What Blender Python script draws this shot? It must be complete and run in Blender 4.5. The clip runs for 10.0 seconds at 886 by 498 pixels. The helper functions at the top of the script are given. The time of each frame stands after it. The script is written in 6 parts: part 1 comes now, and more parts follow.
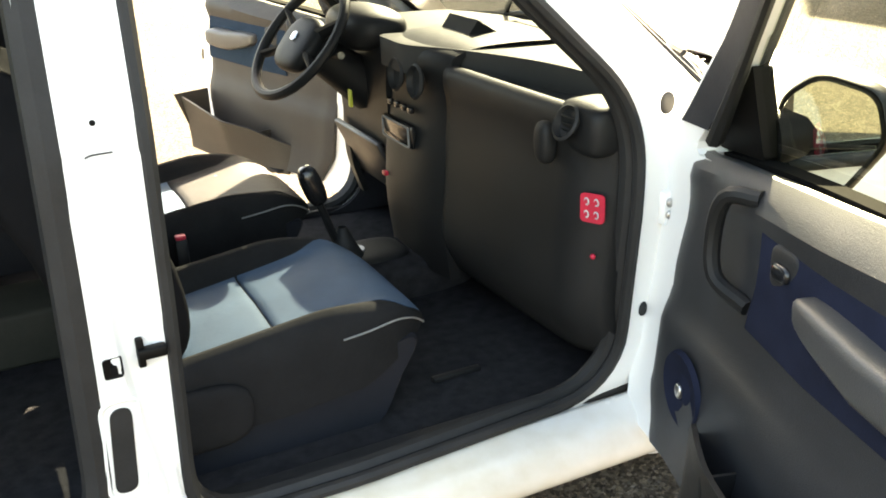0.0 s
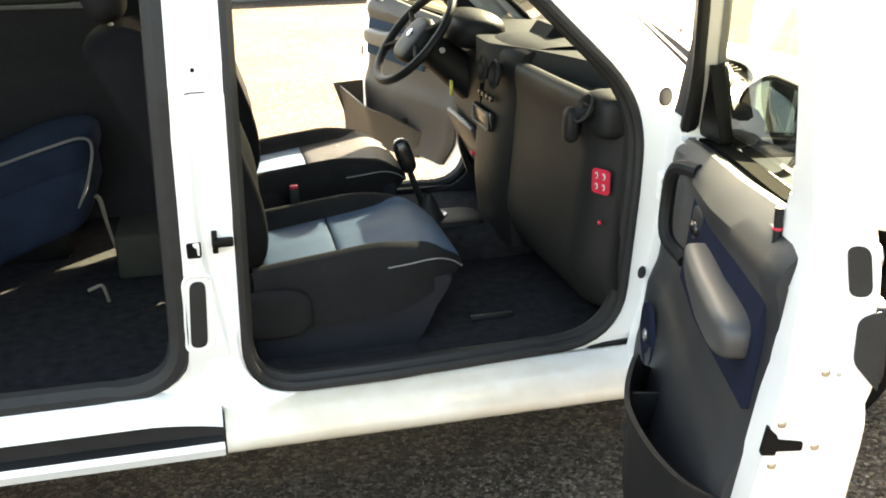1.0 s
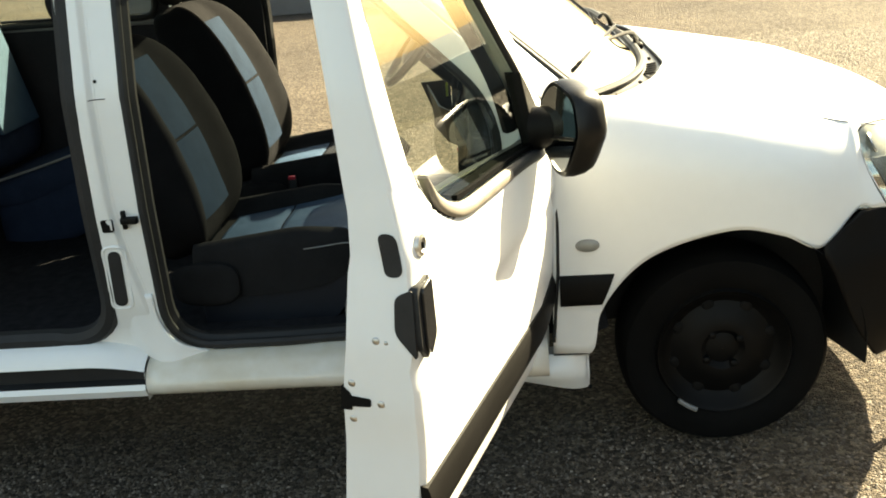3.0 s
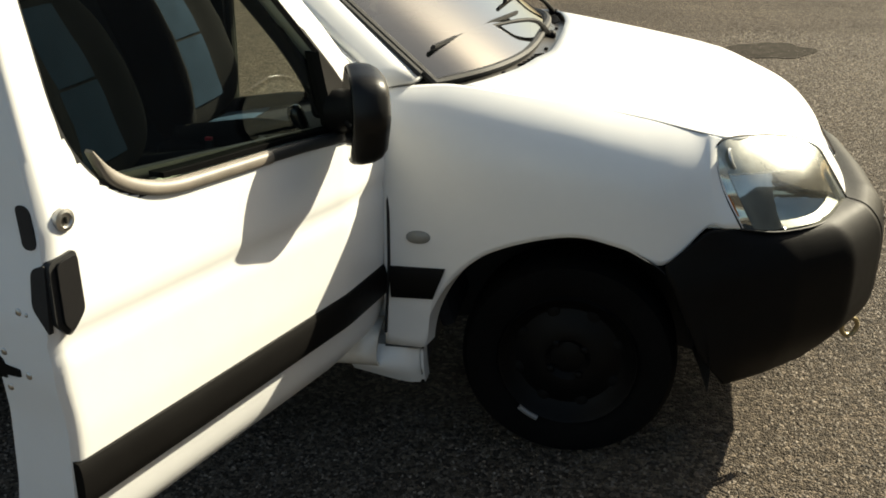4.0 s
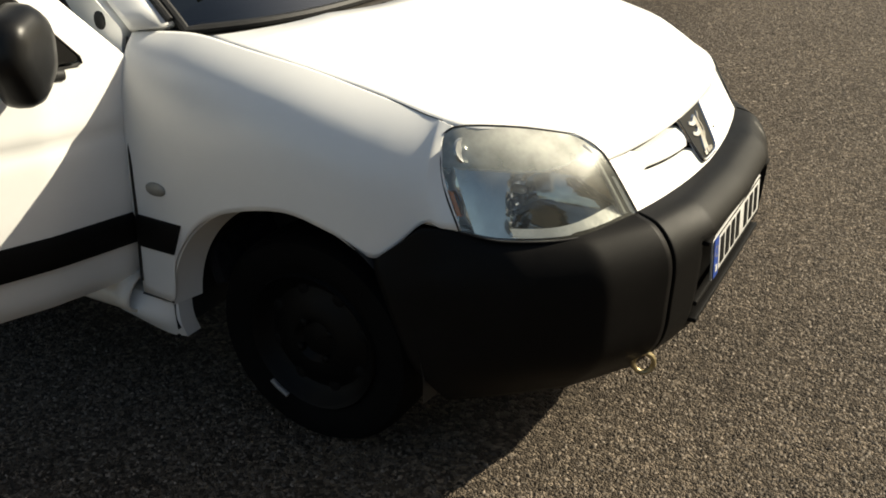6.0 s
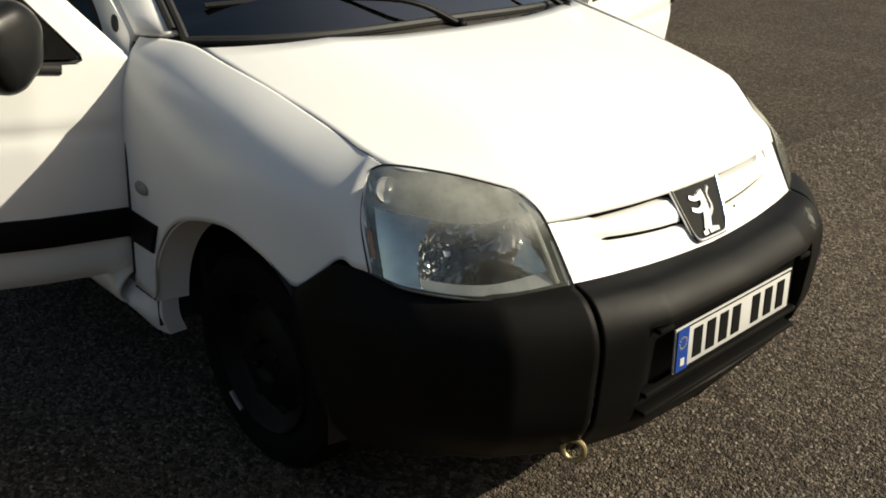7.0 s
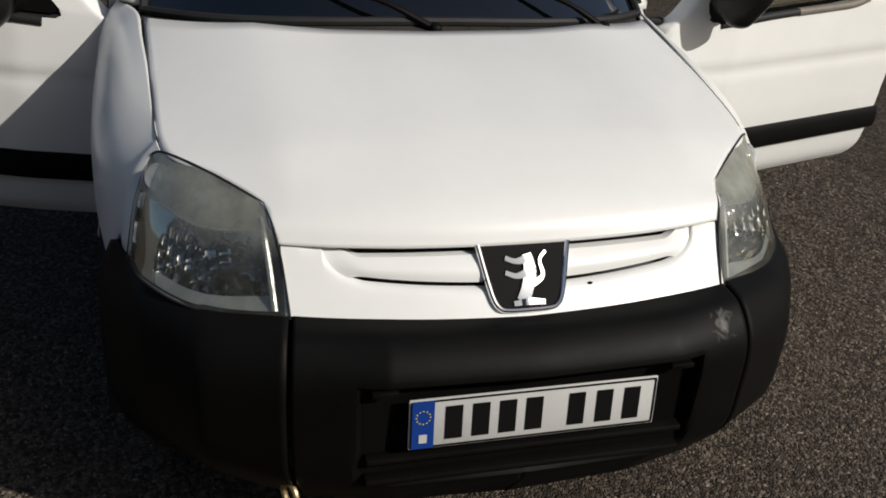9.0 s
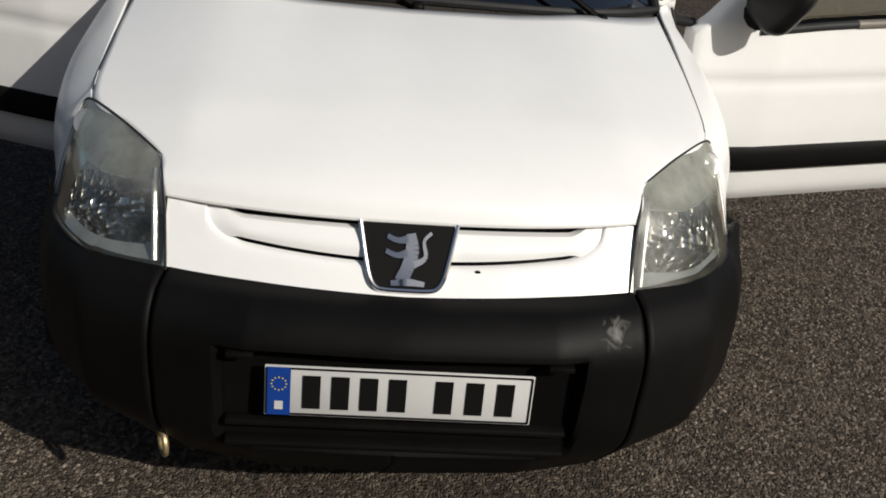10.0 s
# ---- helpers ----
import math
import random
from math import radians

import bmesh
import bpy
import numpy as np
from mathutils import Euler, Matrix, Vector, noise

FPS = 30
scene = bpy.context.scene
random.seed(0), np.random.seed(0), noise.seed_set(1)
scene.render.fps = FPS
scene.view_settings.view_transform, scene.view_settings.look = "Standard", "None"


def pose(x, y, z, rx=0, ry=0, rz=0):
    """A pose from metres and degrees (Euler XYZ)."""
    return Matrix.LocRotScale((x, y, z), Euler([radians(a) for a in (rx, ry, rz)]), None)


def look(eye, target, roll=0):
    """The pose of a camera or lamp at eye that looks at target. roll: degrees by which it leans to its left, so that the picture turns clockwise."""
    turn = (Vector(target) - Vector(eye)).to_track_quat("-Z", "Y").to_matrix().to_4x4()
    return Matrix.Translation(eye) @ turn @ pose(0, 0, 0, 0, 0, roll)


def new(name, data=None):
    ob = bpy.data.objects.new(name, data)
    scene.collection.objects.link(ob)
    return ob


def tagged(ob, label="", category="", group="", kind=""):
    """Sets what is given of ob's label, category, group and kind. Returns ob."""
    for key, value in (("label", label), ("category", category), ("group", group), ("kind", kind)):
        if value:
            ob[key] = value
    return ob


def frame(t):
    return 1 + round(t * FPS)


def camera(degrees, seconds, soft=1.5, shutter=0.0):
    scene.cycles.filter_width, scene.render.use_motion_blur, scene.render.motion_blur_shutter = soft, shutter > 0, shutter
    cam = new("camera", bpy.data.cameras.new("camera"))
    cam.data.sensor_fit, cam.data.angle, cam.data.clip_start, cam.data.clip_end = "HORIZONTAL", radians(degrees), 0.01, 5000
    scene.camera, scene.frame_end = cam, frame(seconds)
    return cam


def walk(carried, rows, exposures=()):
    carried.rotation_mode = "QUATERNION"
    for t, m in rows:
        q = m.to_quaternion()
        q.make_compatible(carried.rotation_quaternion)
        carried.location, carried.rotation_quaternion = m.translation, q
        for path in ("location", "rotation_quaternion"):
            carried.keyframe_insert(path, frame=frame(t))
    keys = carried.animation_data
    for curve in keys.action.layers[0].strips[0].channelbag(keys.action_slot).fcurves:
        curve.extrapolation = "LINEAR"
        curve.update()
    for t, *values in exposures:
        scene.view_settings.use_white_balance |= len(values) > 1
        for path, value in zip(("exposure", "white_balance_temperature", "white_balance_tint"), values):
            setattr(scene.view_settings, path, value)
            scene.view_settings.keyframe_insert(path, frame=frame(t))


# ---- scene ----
cam = camera(49.5, 10.0, 1.8)
PATH = [
    (0, (-1.708, -2.234, 1.464), (-0.910, -0.562, 0.712), -2.4),
    (0.2, (-1.707, -2.370, 1.448), (-1.005, -0.680, 0.640), -2.5),
    (0.5, (-1.653, -2.531, 1.472), (-1.005, -0.797, 0.714), -1.1),
    (0.7, (-1.602, -2.650, 1.465), (-1.056, -0.898, 0.670), -0.7),
    (1, (-1.527, -2.807, 1.469), (-1.105, -0.983, 0.767), -1.0),
    (1.2, (-1.479, -2.916, 1.475), (-1.082, -1.059, 0.845), -2.0),
    (1.5, (-1.385, -3.054, 1.480), (-1.048, -1.229, 0.734), -0.3),
    (1.7, (-1.312, -3.124, 1.489), (-1.043, -1.270, 0.787), -1.2),
    (2, (-1.142, -3.206, 1.502), (-1.000, -1.346, 0.780), -2.2),
    (2.2, (-1.012, -3.250, 1.505), (-0.961, -1.389, 0.774), -1.6),
    (3.3, (-0.367, -3.123, 1.498), (-0.583, -1.245, 0.845), -4.5),
    (3.5, (-0.218, -3.101, 1.489), (-0.504, -1.227, 0.852), -2.7),
    (3.7, (-0.065, -3.081, 1.484), (-0.411, -1.246, 0.766), -1.8),
    (4, (0.123, -3.013, 1.483), (-0.239, -1.189, 0.747), -1.3),
    (4.2, (0.234, -2.962, 1.484), (-0.188, -1.150, 0.750), -0.6),
    (4.5, (0.397, -2.859, 1.466), (-0.069, -1.067, 0.710), -1.8),
    (4.7, (0.517, -2.824, 1.469), (0.027, -1.017, 0.766), -1.7),
    (5, (0.696, -2.794, 1.472), (0.145, -1.025, 0.719), 2.1),
    (5.2, (0.830, -2.756, 1.470), (0.288, -1.007, 0.666), 2.3),
    (5.5, (1.005, -2.642, 1.483), (0.341, -0.935, 0.679), 0.9),
    (5.7, (1.107, -2.534, 1.501), (0.362, -0.888, 0.643), -0.1),
    (6.8, (1.686, -2.004, 1.492), (0.463, -0.646, 0.680), 2.9),
    (7, (1.758, -1.883, 1.497), (0.462, -0.592, 0.689), 2.6),
    (7.2, (1.802, -1.755, 1.518), (0.458, -0.505, 0.724), 2.8),
    (7.5, (1.883, -1.572, 1.497), (0.453, -0.425, 0.697), 2.9),
    (7.8, (2.018, -1.371, 1.518), (0.504, -0.387, 0.658), 5.2),
    (8, (2.067, -1.252, 1.531), (0.524, -0.308, 0.679), 3.9),
    (8.2, (2.112, -1.130, 1.542), (0.534, -0.222, 0.714), 4.4),
    (8.5, (2.165, -0.908, 1.575), (0.592, -0.071, 0.666), 7.2),
    (8.7, (2.183, -0.788, 1.583), (0.580, -0.050, 0.641), 4.9),
    (9, (2.251, -0.644, 1.555), (0.527, -0.116, 0.689), 4.1),
    (9.2, (2.297, -0.532, 1.547), (0.538, -0.136, 0.680), 6.1),
    (9.5, (2.331, -0.348, 1.563), (0.553, -0.066, 0.691), 4.4),
    (9.7, (2.330, -0.223, 1.557), (0.545, -0.004, 0.682), 4.7),
    (10, (2.331, -0.092, 1.546), (0.551, 0.081, 0.652), 5.8),
]
EXPOSURES = [
    (0, 4.70, 9350, 7), (1, 4.55, 9350, 7), (2, 4.10, 9200, 7), (3.5, 2.28, 8450, -4), (4, 1.47, 7500, 2), (4.5, 1.16, 7100, 4), (5, 1.1, 7150, 6),
    (5.5, 1.20, 7400, 5), (7, 0.78, 7250, 5), (7.5, 0.14, 6700, 10), (8, -0.05, 6550, 10), (8.5, -0.2, 6400, 10), (9.2, -0.06, 6350, 10), (10, 0.05, 6350, 10),
]
walk(cam, [(t, look(eye, target, roll)) for t, eye, target, roll in PATH], EXPOSURES)

# ==== world ====
SUN_AZ, SUN_EL = 45.0, 32.3          # degrees from +x towards +y, and above the horizon
GROUND = -0.02
world = bpy.data.worlds.new("world")
scene.world = world
world.use_nodes = True
wn = world.node_tree.nodes
sky = wn.new("ShaderNodeTexSky")
sky.sky_type, sky.sun_disc = "NISHITA", False
sky.air_density, sky.dust_density = 1.0, 2.5
sky.sun_elevation, sky.sun_rotation = radians(SUN_EL), radians(90 - SUN_AZ)
wn["Background"].inputs[1].default_value = 0.059
world.node_tree.links.new(sky.outputs[0], wn["Background"].inputs[0])
sun = new("sun", bpy.data.lights.new("sun", "SUN"))
sun.data.energy, sun.data.angle, sun.data.color = 4.2, radians(0.5), (1.0, 0.94, 0.84)
sun_dir = Vector((math.cos(radians(SUN_EL)) * math.cos(radians(SUN_AZ)), math.cos(radians(SUN_EL)) * math.sin(radians(SUN_AZ)), math.sin(radians(SUN_EL))))
sun.matrix_world = look(sun_dir * 20, (0, 0, 0))

import collections
from mathutils import geometry

# ---- materials ----
def material(name, colour, rough=0.5, metal=0.0, noise_amt=0.0, noise_scale=8.0, bump=0.0, bump_scale=120.0, coat=0.0,
             sheen=0.0, second=None, spec=0.5, rough_var=0.0, island=0.0):
    m = bpy.data.materials.new(name)
    m.use_nodes = True
    nt = m.node_tree
    b = nt.nodes["Principled BSDF"]
    b.inputs["Roughness"].default_value, b.inputs["Metallic"].default_value = rough, metal
    b.inputs["Coat Weight"].default_value, b.inputs["Coat Roughness"].default_value = coat, 0.22
    b.inputs["Sheen Weight"].default_value = sheen
    b.inputs["Specular IOR Level"].default_value = spec
    b.inputs["Base Color"].default_value = (*colour, 1)
    tc = nt.nodes.new("ShaderNodeTexCoord")
    if noise_amt > 0:
        big = nt.nodes.new("ShaderNodeTexNoise")
        big.inputs["Scale"].default_value, big.inputs["Detail"].default_value = noise_scale, 6
        fine = nt.nodes.new("ShaderNodeTexNoise")
        fine.inputs["Scale"].default_value, fine.inputs["Detail"].default_value = noise_scale * 9, 4
        nt.links.new(tc.outputs["Object"], big.inputs["Vector"])
        nt.links.new(tc.outputs["Object"], fine.inputs["Vector"])
        mid = nt.nodes.new("ShaderNodeMath")
        mid.operation = "MULTIPLY_ADD"
        mid.inputs[1].default_value = 0.35
        nt.links.new(fine.outputs[0], mid.inputs[0])
        nt.links.new(big.outputs[0], mid.inputs[2])
        ramp = nt.nodes.new("ShaderNodeValToRGB")
        ramp.color_ramp.elements[0].position, ramp.color_ramp.elements[1].position = 0.45, 0.9
        dark = second or tuple(c * (1 - noise_amt) for c in colour)
        ramp.color_ramp.elements[0].color, ramp.color_ramp.elements[1].color = (*dark, 1), (*colour, 1)
        nt.links.new(mid.outputs[0], ramp.inputs[0])
        nt.links.new(ramp.outputs[0], b.inputs["Base Color"])
        if rough_var > 0:
            rr = nt.nodes.new("ShaderNodeMapRange")
            rr.inputs["To Min"].default_value, rr.inputs["To Max"].default_value = rough - rough_var, rough + rough_var
            nt.links.new(mid.outputs[0], rr.inputs["Value"])
            nt.links.new(rr.outputs[0], b.inputs["Roughness"])
    if bump > 0:
        g = nt.nodes.new("ShaderNodeTexNoise")
        g.inputs["Scale"].default_value, g.inputs["Detail"].default_value = bump_scale, 3
        nt.links.new(tc.outputs["Object"], g.inputs["Vector"])
        bm_ = nt.nodes.new("ShaderNodeBump")
        bm_.inputs["Strength"].default_value, bm_.inputs["Distance"].default_value = bump, 0.002
        nt.links.new(g.outputs[0], bm_.inputs["Height"])
        nt.links.new(bm_.outputs[0], b.inputs["Normal"])
    return m


def glass(name, tint, rough=0.0, haze=0.0, base=0.06, power=5.0):
    m = bpy.data.materials.new(name)
    m.use_nodes = True
    nt = m.node_tree
    nt.nodes.remove(nt.nodes["Principled BSDF"])
    out = nt.nodes["Material Output"]
    tr, gl, mix, lw, pw, ma = (nt.nodes.new("ShaderNode" + k) for k in ("BsdfTransparent", "BsdfGlossy", "MixShader", "LayerWeight", "Math", "Math"))
    tr.inputs["Color"].default_value = (*tint, 1)
    gl.inputs["Roughness"].default_value = rough
    lw.inputs["Blend"].default_value = 0.5
    pw.operation, ma.operation = "POWER", "MULTIPLY_ADD"
    pw.inputs[1].default_value, ma.inputs[1].default_value, ma.inputs[2].default_value = power, 0.92 - base, base
    nt.links.new(lw.outputs["Facing"], pw.inputs[0])
    nt.links.new(pw.outputs[0], ma.inputs[0])
    nt.links.new(ma.outputs[0], mix.inputs[0])
    nt.links.new(tr.outputs[0], mix.inputs[1])
    nt.links.new(gl.outputs[0], mix.inputs[2])
    if haze > 0:
        df, hz = nt.nodes.new("ShaderNodeBsdfDiffuse"), nt.nodes.new("ShaderNodeMixShader")
        gl2, veil = nt.nodes.new("ShaderNodeBsdfGlossy"), nt.nodes.new("ShaderNodeMixShader")
        df.inputs["Color"].default_value = (0.62, 0.60, 0.48, 1)
        gl2.inputs["Color"].default_value, gl2.inputs["Roughness"].default_value = (0.85, 0.86, 0.82, 1), 0.42
        veil.inputs[0].default_value = 0.55
        # crazed and yellowed towards the upper edge
        tc, xyz, grow, ns, mul = (nt.nodes.new("ShaderNode" + k) for k in ("TexCoord", "SeparateXYZ", "MapRange", "TexNoise", "Math"))
        grow.inputs["From Min"].default_value, grow.inputs["From Max"].default_value = 0.735, 0.815
        grow.inputs["To Min"].default_value, grow.inputs["To Max"].default_value = haze, haze * 6
        grow.interpolation_type = "SMOOTHSTEP"
        ns.inputs["Scale"].default_value, ns.inputs["Detail"].default_value = 16, 5
        mul.operation = "MULTIPLY"
        nt.links.new(tc.outputs["Object"], xyz.inputs[0])
        nt.links.new(tc.outputs["Object"], ns.inputs["Vector"])
        nt.links.new(xyz.outputs["Z"], grow.inputs["Value"])
        nt.links.new(grow.outputs[0], mul.inputs[0])
        nt.links.new(ns.outputs[0], mul.inputs[1])
        nt.links.new(mul.outputs[0], hz.inputs[0])
        nt.links.new(df.outputs[0], veil.inputs[1])
        nt.links.new(gl2.outputs[0], veil.inputs[2])
        nt.links.new(mix.outputs[0], hz.inputs[1])
        nt.links.new(veil.outputs[0], hz.inputs[2])
        nt.links.new(hz.outputs[0], out.inputs["Surface"])
    else:
        nt.links.new(mix.outputs[0], out.inputs["Surface"])
    return m


WHITE = material("white_paint", (0.80, 0.80, 0.785), 0.36, coat=0.35, noise_amt=0.05, noise_scale=3.0, rough_var=0.05)
BLACK_PLASTIC = material("black_bumper_plastic", (0.0060, 0.0055, 0.0052), 0.45, noise_amt=0.35, noise_scale=5, bump=0.25, bump_scale=500, rough_var=0.12, spec=0.09)
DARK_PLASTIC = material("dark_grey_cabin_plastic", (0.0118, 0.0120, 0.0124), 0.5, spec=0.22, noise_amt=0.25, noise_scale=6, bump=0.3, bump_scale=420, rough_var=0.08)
TRIM_GREY = material("grey_door_trim_plastic", (0.025, 0.026, 0.029), 0.42, spec=0.35, noise_amt=0.2, noise_scale=6, bump=0.3, bump_scale=420)
GLOSS_BLACK = material("gloss_black_plastic", (0.012, 0.012, 0.013), 0.2, noise_amt=0.2)
CLOUDED = material("clouded_silver", (0.50, 0.51, 0.50), 0.22, metal=0.6, noise_amt=0.35, noise_scale=18, bump=0.4, bump_scale=45)
RUBBER = material("black_rubber", (0.020, 0.020, 0.0205), 0.6, spec=0.3, noise_amt=0.3, noise_scale=20, bump=0.2, bump_scale=200)
TYRE = material("tyre_rubber", (0.004, 0.004, 0.004), 0.8, spec=0.08, noise_amt=0.4, noise_scale=14, bump=0.4, bump_scale=160)
STEEL_BLACK = material("black_painted_steel", (0.004, 0.004, 0.004), 0.5, spec=0.12, noise_amt=0.4, noise_scale=25)
STEEL = material("bare_steel", (0.55, 0.54, 0.52), 0.35, metal=1.0, noise_amt=0.3, noise_scale=30)
BRASS = material("rusty_yellow_steel", (0.5, 0.4, 0.22), 0.45, metal=0.7, noise_amt=0.5, noise_scale=60)
CHROME = material("chrome", (0.85, 0.85, 0.86), 0.12, metal=1.0, bump=0.05, bump_scale=30)
MIRROR = material("mirror_silver", (0.9, 0.92, 0.9), 0.01, metal=1.0)
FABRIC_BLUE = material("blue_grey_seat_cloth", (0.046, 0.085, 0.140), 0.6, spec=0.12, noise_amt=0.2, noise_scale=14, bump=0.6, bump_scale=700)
# backrest shade put into a darker cushion blue; left door panel shares it
SHADED_BLUE = material("shaded_blue_cloth", (0.014, 0.026, 0.045), 0.85, spec=0.04, noise_amt=0.25, noise_scale=14, bump=0.6, bump_scale=700)
FABRIC_NAVY = material("navy_seat_cloth", (0.015, 0.019, 0.036), 0.85, spec=0.04, noise_amt=0.3, noise_scale=14, bump=0.6, bump_scale=700)
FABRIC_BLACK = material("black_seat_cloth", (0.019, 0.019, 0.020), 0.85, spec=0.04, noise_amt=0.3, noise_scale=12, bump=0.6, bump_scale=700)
# black seat cloth with the backrests' shade put into its colour
SHADED_BLACK = material("shaded_black_cloth", (0.0105, 0.0105, 0.0115), 0.9, spec=0.04, noise_amt=0.3, noise_scale=12, bump=0.6, bump_scale=700)
# darker grey copy of the insert cloth, dimming sunlight on the driver's cushion
FABRIC_DIMMED = material("dimmed_grey_seat_cloth", (0.017, 0.017, 0.019), 0.6, spec=0.12, noise_amt=0.3, noise_scale=9, bump=0.6, bump_scale=700)
PIPING = material("pale_piping", (0.20, 0.20, 0.20), 0.6, noise_amt=0.2)
CARPET = material("black_carpet", (0.027, 0.027, 0.030), 0.95, spec=0.05, noise_amt=0.5, noise_scale=30, bump=1.0, bump_scale=500)
REAR_BLUE = material("rear_seat_blue_cloth", (0.022, 0.034, 0.062), 0.85, spec=0.04, noise_amt=0.3, noise_scale=10, bump=0.5, bump_scale=700)
# tan mottling puts ground-reflected light into the paint, along with some dust
SILL_WHITE = material("dusty_ground_lit_white_paint", (0.78, 0.76, 0.72), 0.2, coat=0.4, noise_amt=0.2, noise_scale=2.2, second=(0.60, 0.53, 0.42), rough_var=0.08)
SEAT_BASE = material("dark_navy_seat_plastic", (0.0115, 0.0135, 0.019), 0.6, noise_amt=0.25, noise_scale=9, bump=0.3, bump_scale=400, spec=0.2)
LINING = material("dark_cabin_lining", (0.030, 0.030, 0.034), 0.8, noise_amt=0.3, noise_scale=6, bump=0.3, bump_scale=300, spec=0.15)
DASH_TOP = material("pale_grey_dash_top", (0.046, 0.0455, 0.044), 0.55, spec=0.15, noise_amt=0.2, noise_scale=8, bump=0.3, bump_scale=420)
REFLECTOR = material("lamp_reflector", (0.66, 0.67, 0.67), 0.05, metal=1.0, noise_amt=0.25, noise_scale=30)
WAIST = material("matt_black_flock", (0.0045, 0.0045, 0.0045), 0.95, noise_amt=0.3, noise_scale=40, spec=0.02)
RED = material("red_sticker", (0.55, 0.02, 0.05), 0.4, noise_amt=0.1)
ORANGE = material("amber_plastic", (0.75, 0.2, 0.02), 0.25, noise_amt=0.1)
PLATE_WHITE = material("plate_white", (0.53, 0.53, 0.52), 0.35, noise_amt=0.08, noise_scale=12)
PLATE_BLUE = material("plate_blue", (0.007, 0.042, 0.24), 0.35, noise_amt=0.1)
INK = material("black_ink", (0.006, 0.006, 0.006), 0.6, spec=0.08)
SILVER = material("silver_badge", (0.50, 0.51, 0.53), 0.24, metal=1.0, noise_amt=0.1)
YELLOWED = material("pale_edge_plastic", (0.19, 0.165, 0.135), 0.5, noise_amt=0.3, noise_scale=25)
WINDOW = glass("window_glass", (0.74, 0.80, 0.70), base=0.09)
WINDSCREEN = glass("windscreen_glass", (0.19, 0.215, 0.215), base=0.09, power=1.6)
LENS = glass("lamp_lens", (0.93, 0.94, 0.90), 0.02, 0.14)
REPEATER = material("clear_repeater_lens", (0.26, 0.255, 0.23), 0.2, noise_amt=0.2, noise_scale=40)
CHAMBER = material("hazy_yellowed_plastic", (0.20, 0.205, 0.17), 0.3, noise_amt=0.45, noise_scale=9)
ARMREST = material("pale_grey_armrest", (0.050, 0.050, 0.051), 0.45, noise_amt=0.2, noise_scale=10, bump=0.3, bump_scale=400)
BEIGE_GREY = material("dusty_beige_trim", (0.030, 0.028, 0.027), 0.5, spec=0.2, noise_amt=0.25, noise_scale=7, bump=0.3, bump_scale=420)
MIRROR_SHELL = material("satin_black_mirror_plastic", (0.008, 0.008, 0.008), 0.38, spec=0.25, noise_amt=0.3, noise_scale=14, bump=0.1, bump_scale=500)
SCUTTLE = material("weathered_scuttle_plastic", (0.050, 0.045, 0.040), 0.27, noise_amt=0.35, noise_scale=12, bump=0.2, bump_scale=300, rough_var=0.08)
FLOOR_BOX = material("dusty_olive_plastic", (0.030, 0.030, 0.024), 0.7, noise_amt=0.3, noise_scale=8, bump=0.3, bump_scale=300, spec=0.2)
HEADLINER = material("grey_headliner", (0.09, 0.09, 0.09), 0.9, noise_amt=0.2, noise_scale=10)


def scuffed(name, where, reach):
    """Bumper plastic with a patch of pale grey scratches round one place."""
    m = material(name, (0.0045, 0.0043, 0.0042), 0.45, noise_amt=0.35, noise_scale=5, bump=0.25, bump_scale=500, rough_var=0.12, spec=0.09)
    nt = m.node_tree
    b = nt.nodes["Principled BSDF"]
    plain = b.inputs["Base Color"].links[0].from_socket
    tc, dist, ring, ns, mul, ramp, mix = (nt.nodes.new("ShaderNode" + k) for k in ("TexCoord", "VectorMath", "MapRange", "TexNoise", "Math", "ValToRGB", "Mix"))
    dist.operation, mul.operation, mix.data_type = "DISTANCE", "MULTIPLY", "RGBA"
    dist.inputs[1].default_value = where
    ring.inputs["From Min"].default_value, ring.inputs["From Max"].default_value = reach, 0.0
    ns.inputs["Scale"].default_value, ns.inputs["Detail"].default_value, ns.inputs["Distortion"].default_value = 32, 8, 1.5
    nt.links.new(tc.outputs["Object"], dist.inputs[0])
    nt.links.new(tc.outputs["Object"], ns.inputs["Vector"])
    nt.links.new(dist.outputs["Value"], ring.inputs["Value"])
    nt.links.new(ring.outputs[0], mul.inputs[0])
    nt.links.new(ns.outputs[0], mul.inputs[1])
    ramp.color_ramp.elements[0].position, ramp.color_ramp.elements[1].position = 0.36, 0.62
    nt.links.new(mul.outputs[0], ramp.inputs[0])
    nt.links.new(ramp.outputs[0], mix.inputs[0])
    nt.links.new(plain, mix.inputs[6])
    mix.inputs[7].default_value = (0.14, 0.135, 0.125, 1)
    nt.links.new(mix.outputs[2], b.inputs["Base Color"])
    return m


BUMPER = scuffed("scuffed_bumper_plastic", (0.79, 0.405, 0.612), 0.10)


# ---- mesh helpers ----
def cr(pts, n):
    """Catmull-Rom through pts, n points evenly spread over the spans."""
    pts = [Vector(p) for p in pts]
    if len(pts) == 2:
        return [pts[0].lerp(pts[1], i / (n - 1)) for i in range(n)]
    ext = [pts[0] * 2 - pts[1]] + pts + [pts[-1] * 2 - pts[-2]]
    out = []
    for i in range(n):
        u = i / (n - 1) * (len(pts) - 1)
        k = min(int(u), len(pts) - 2)
        t = u - k
        a, b, c, d = ext[k:k + 4]
        out.append(0.5 * ((2 * b) + (c - a) * t + (2 * a - 5 * b + 4 * c - d) * t * t + (3 * b - a - 3 * c + d) * t ** 3))
    return out


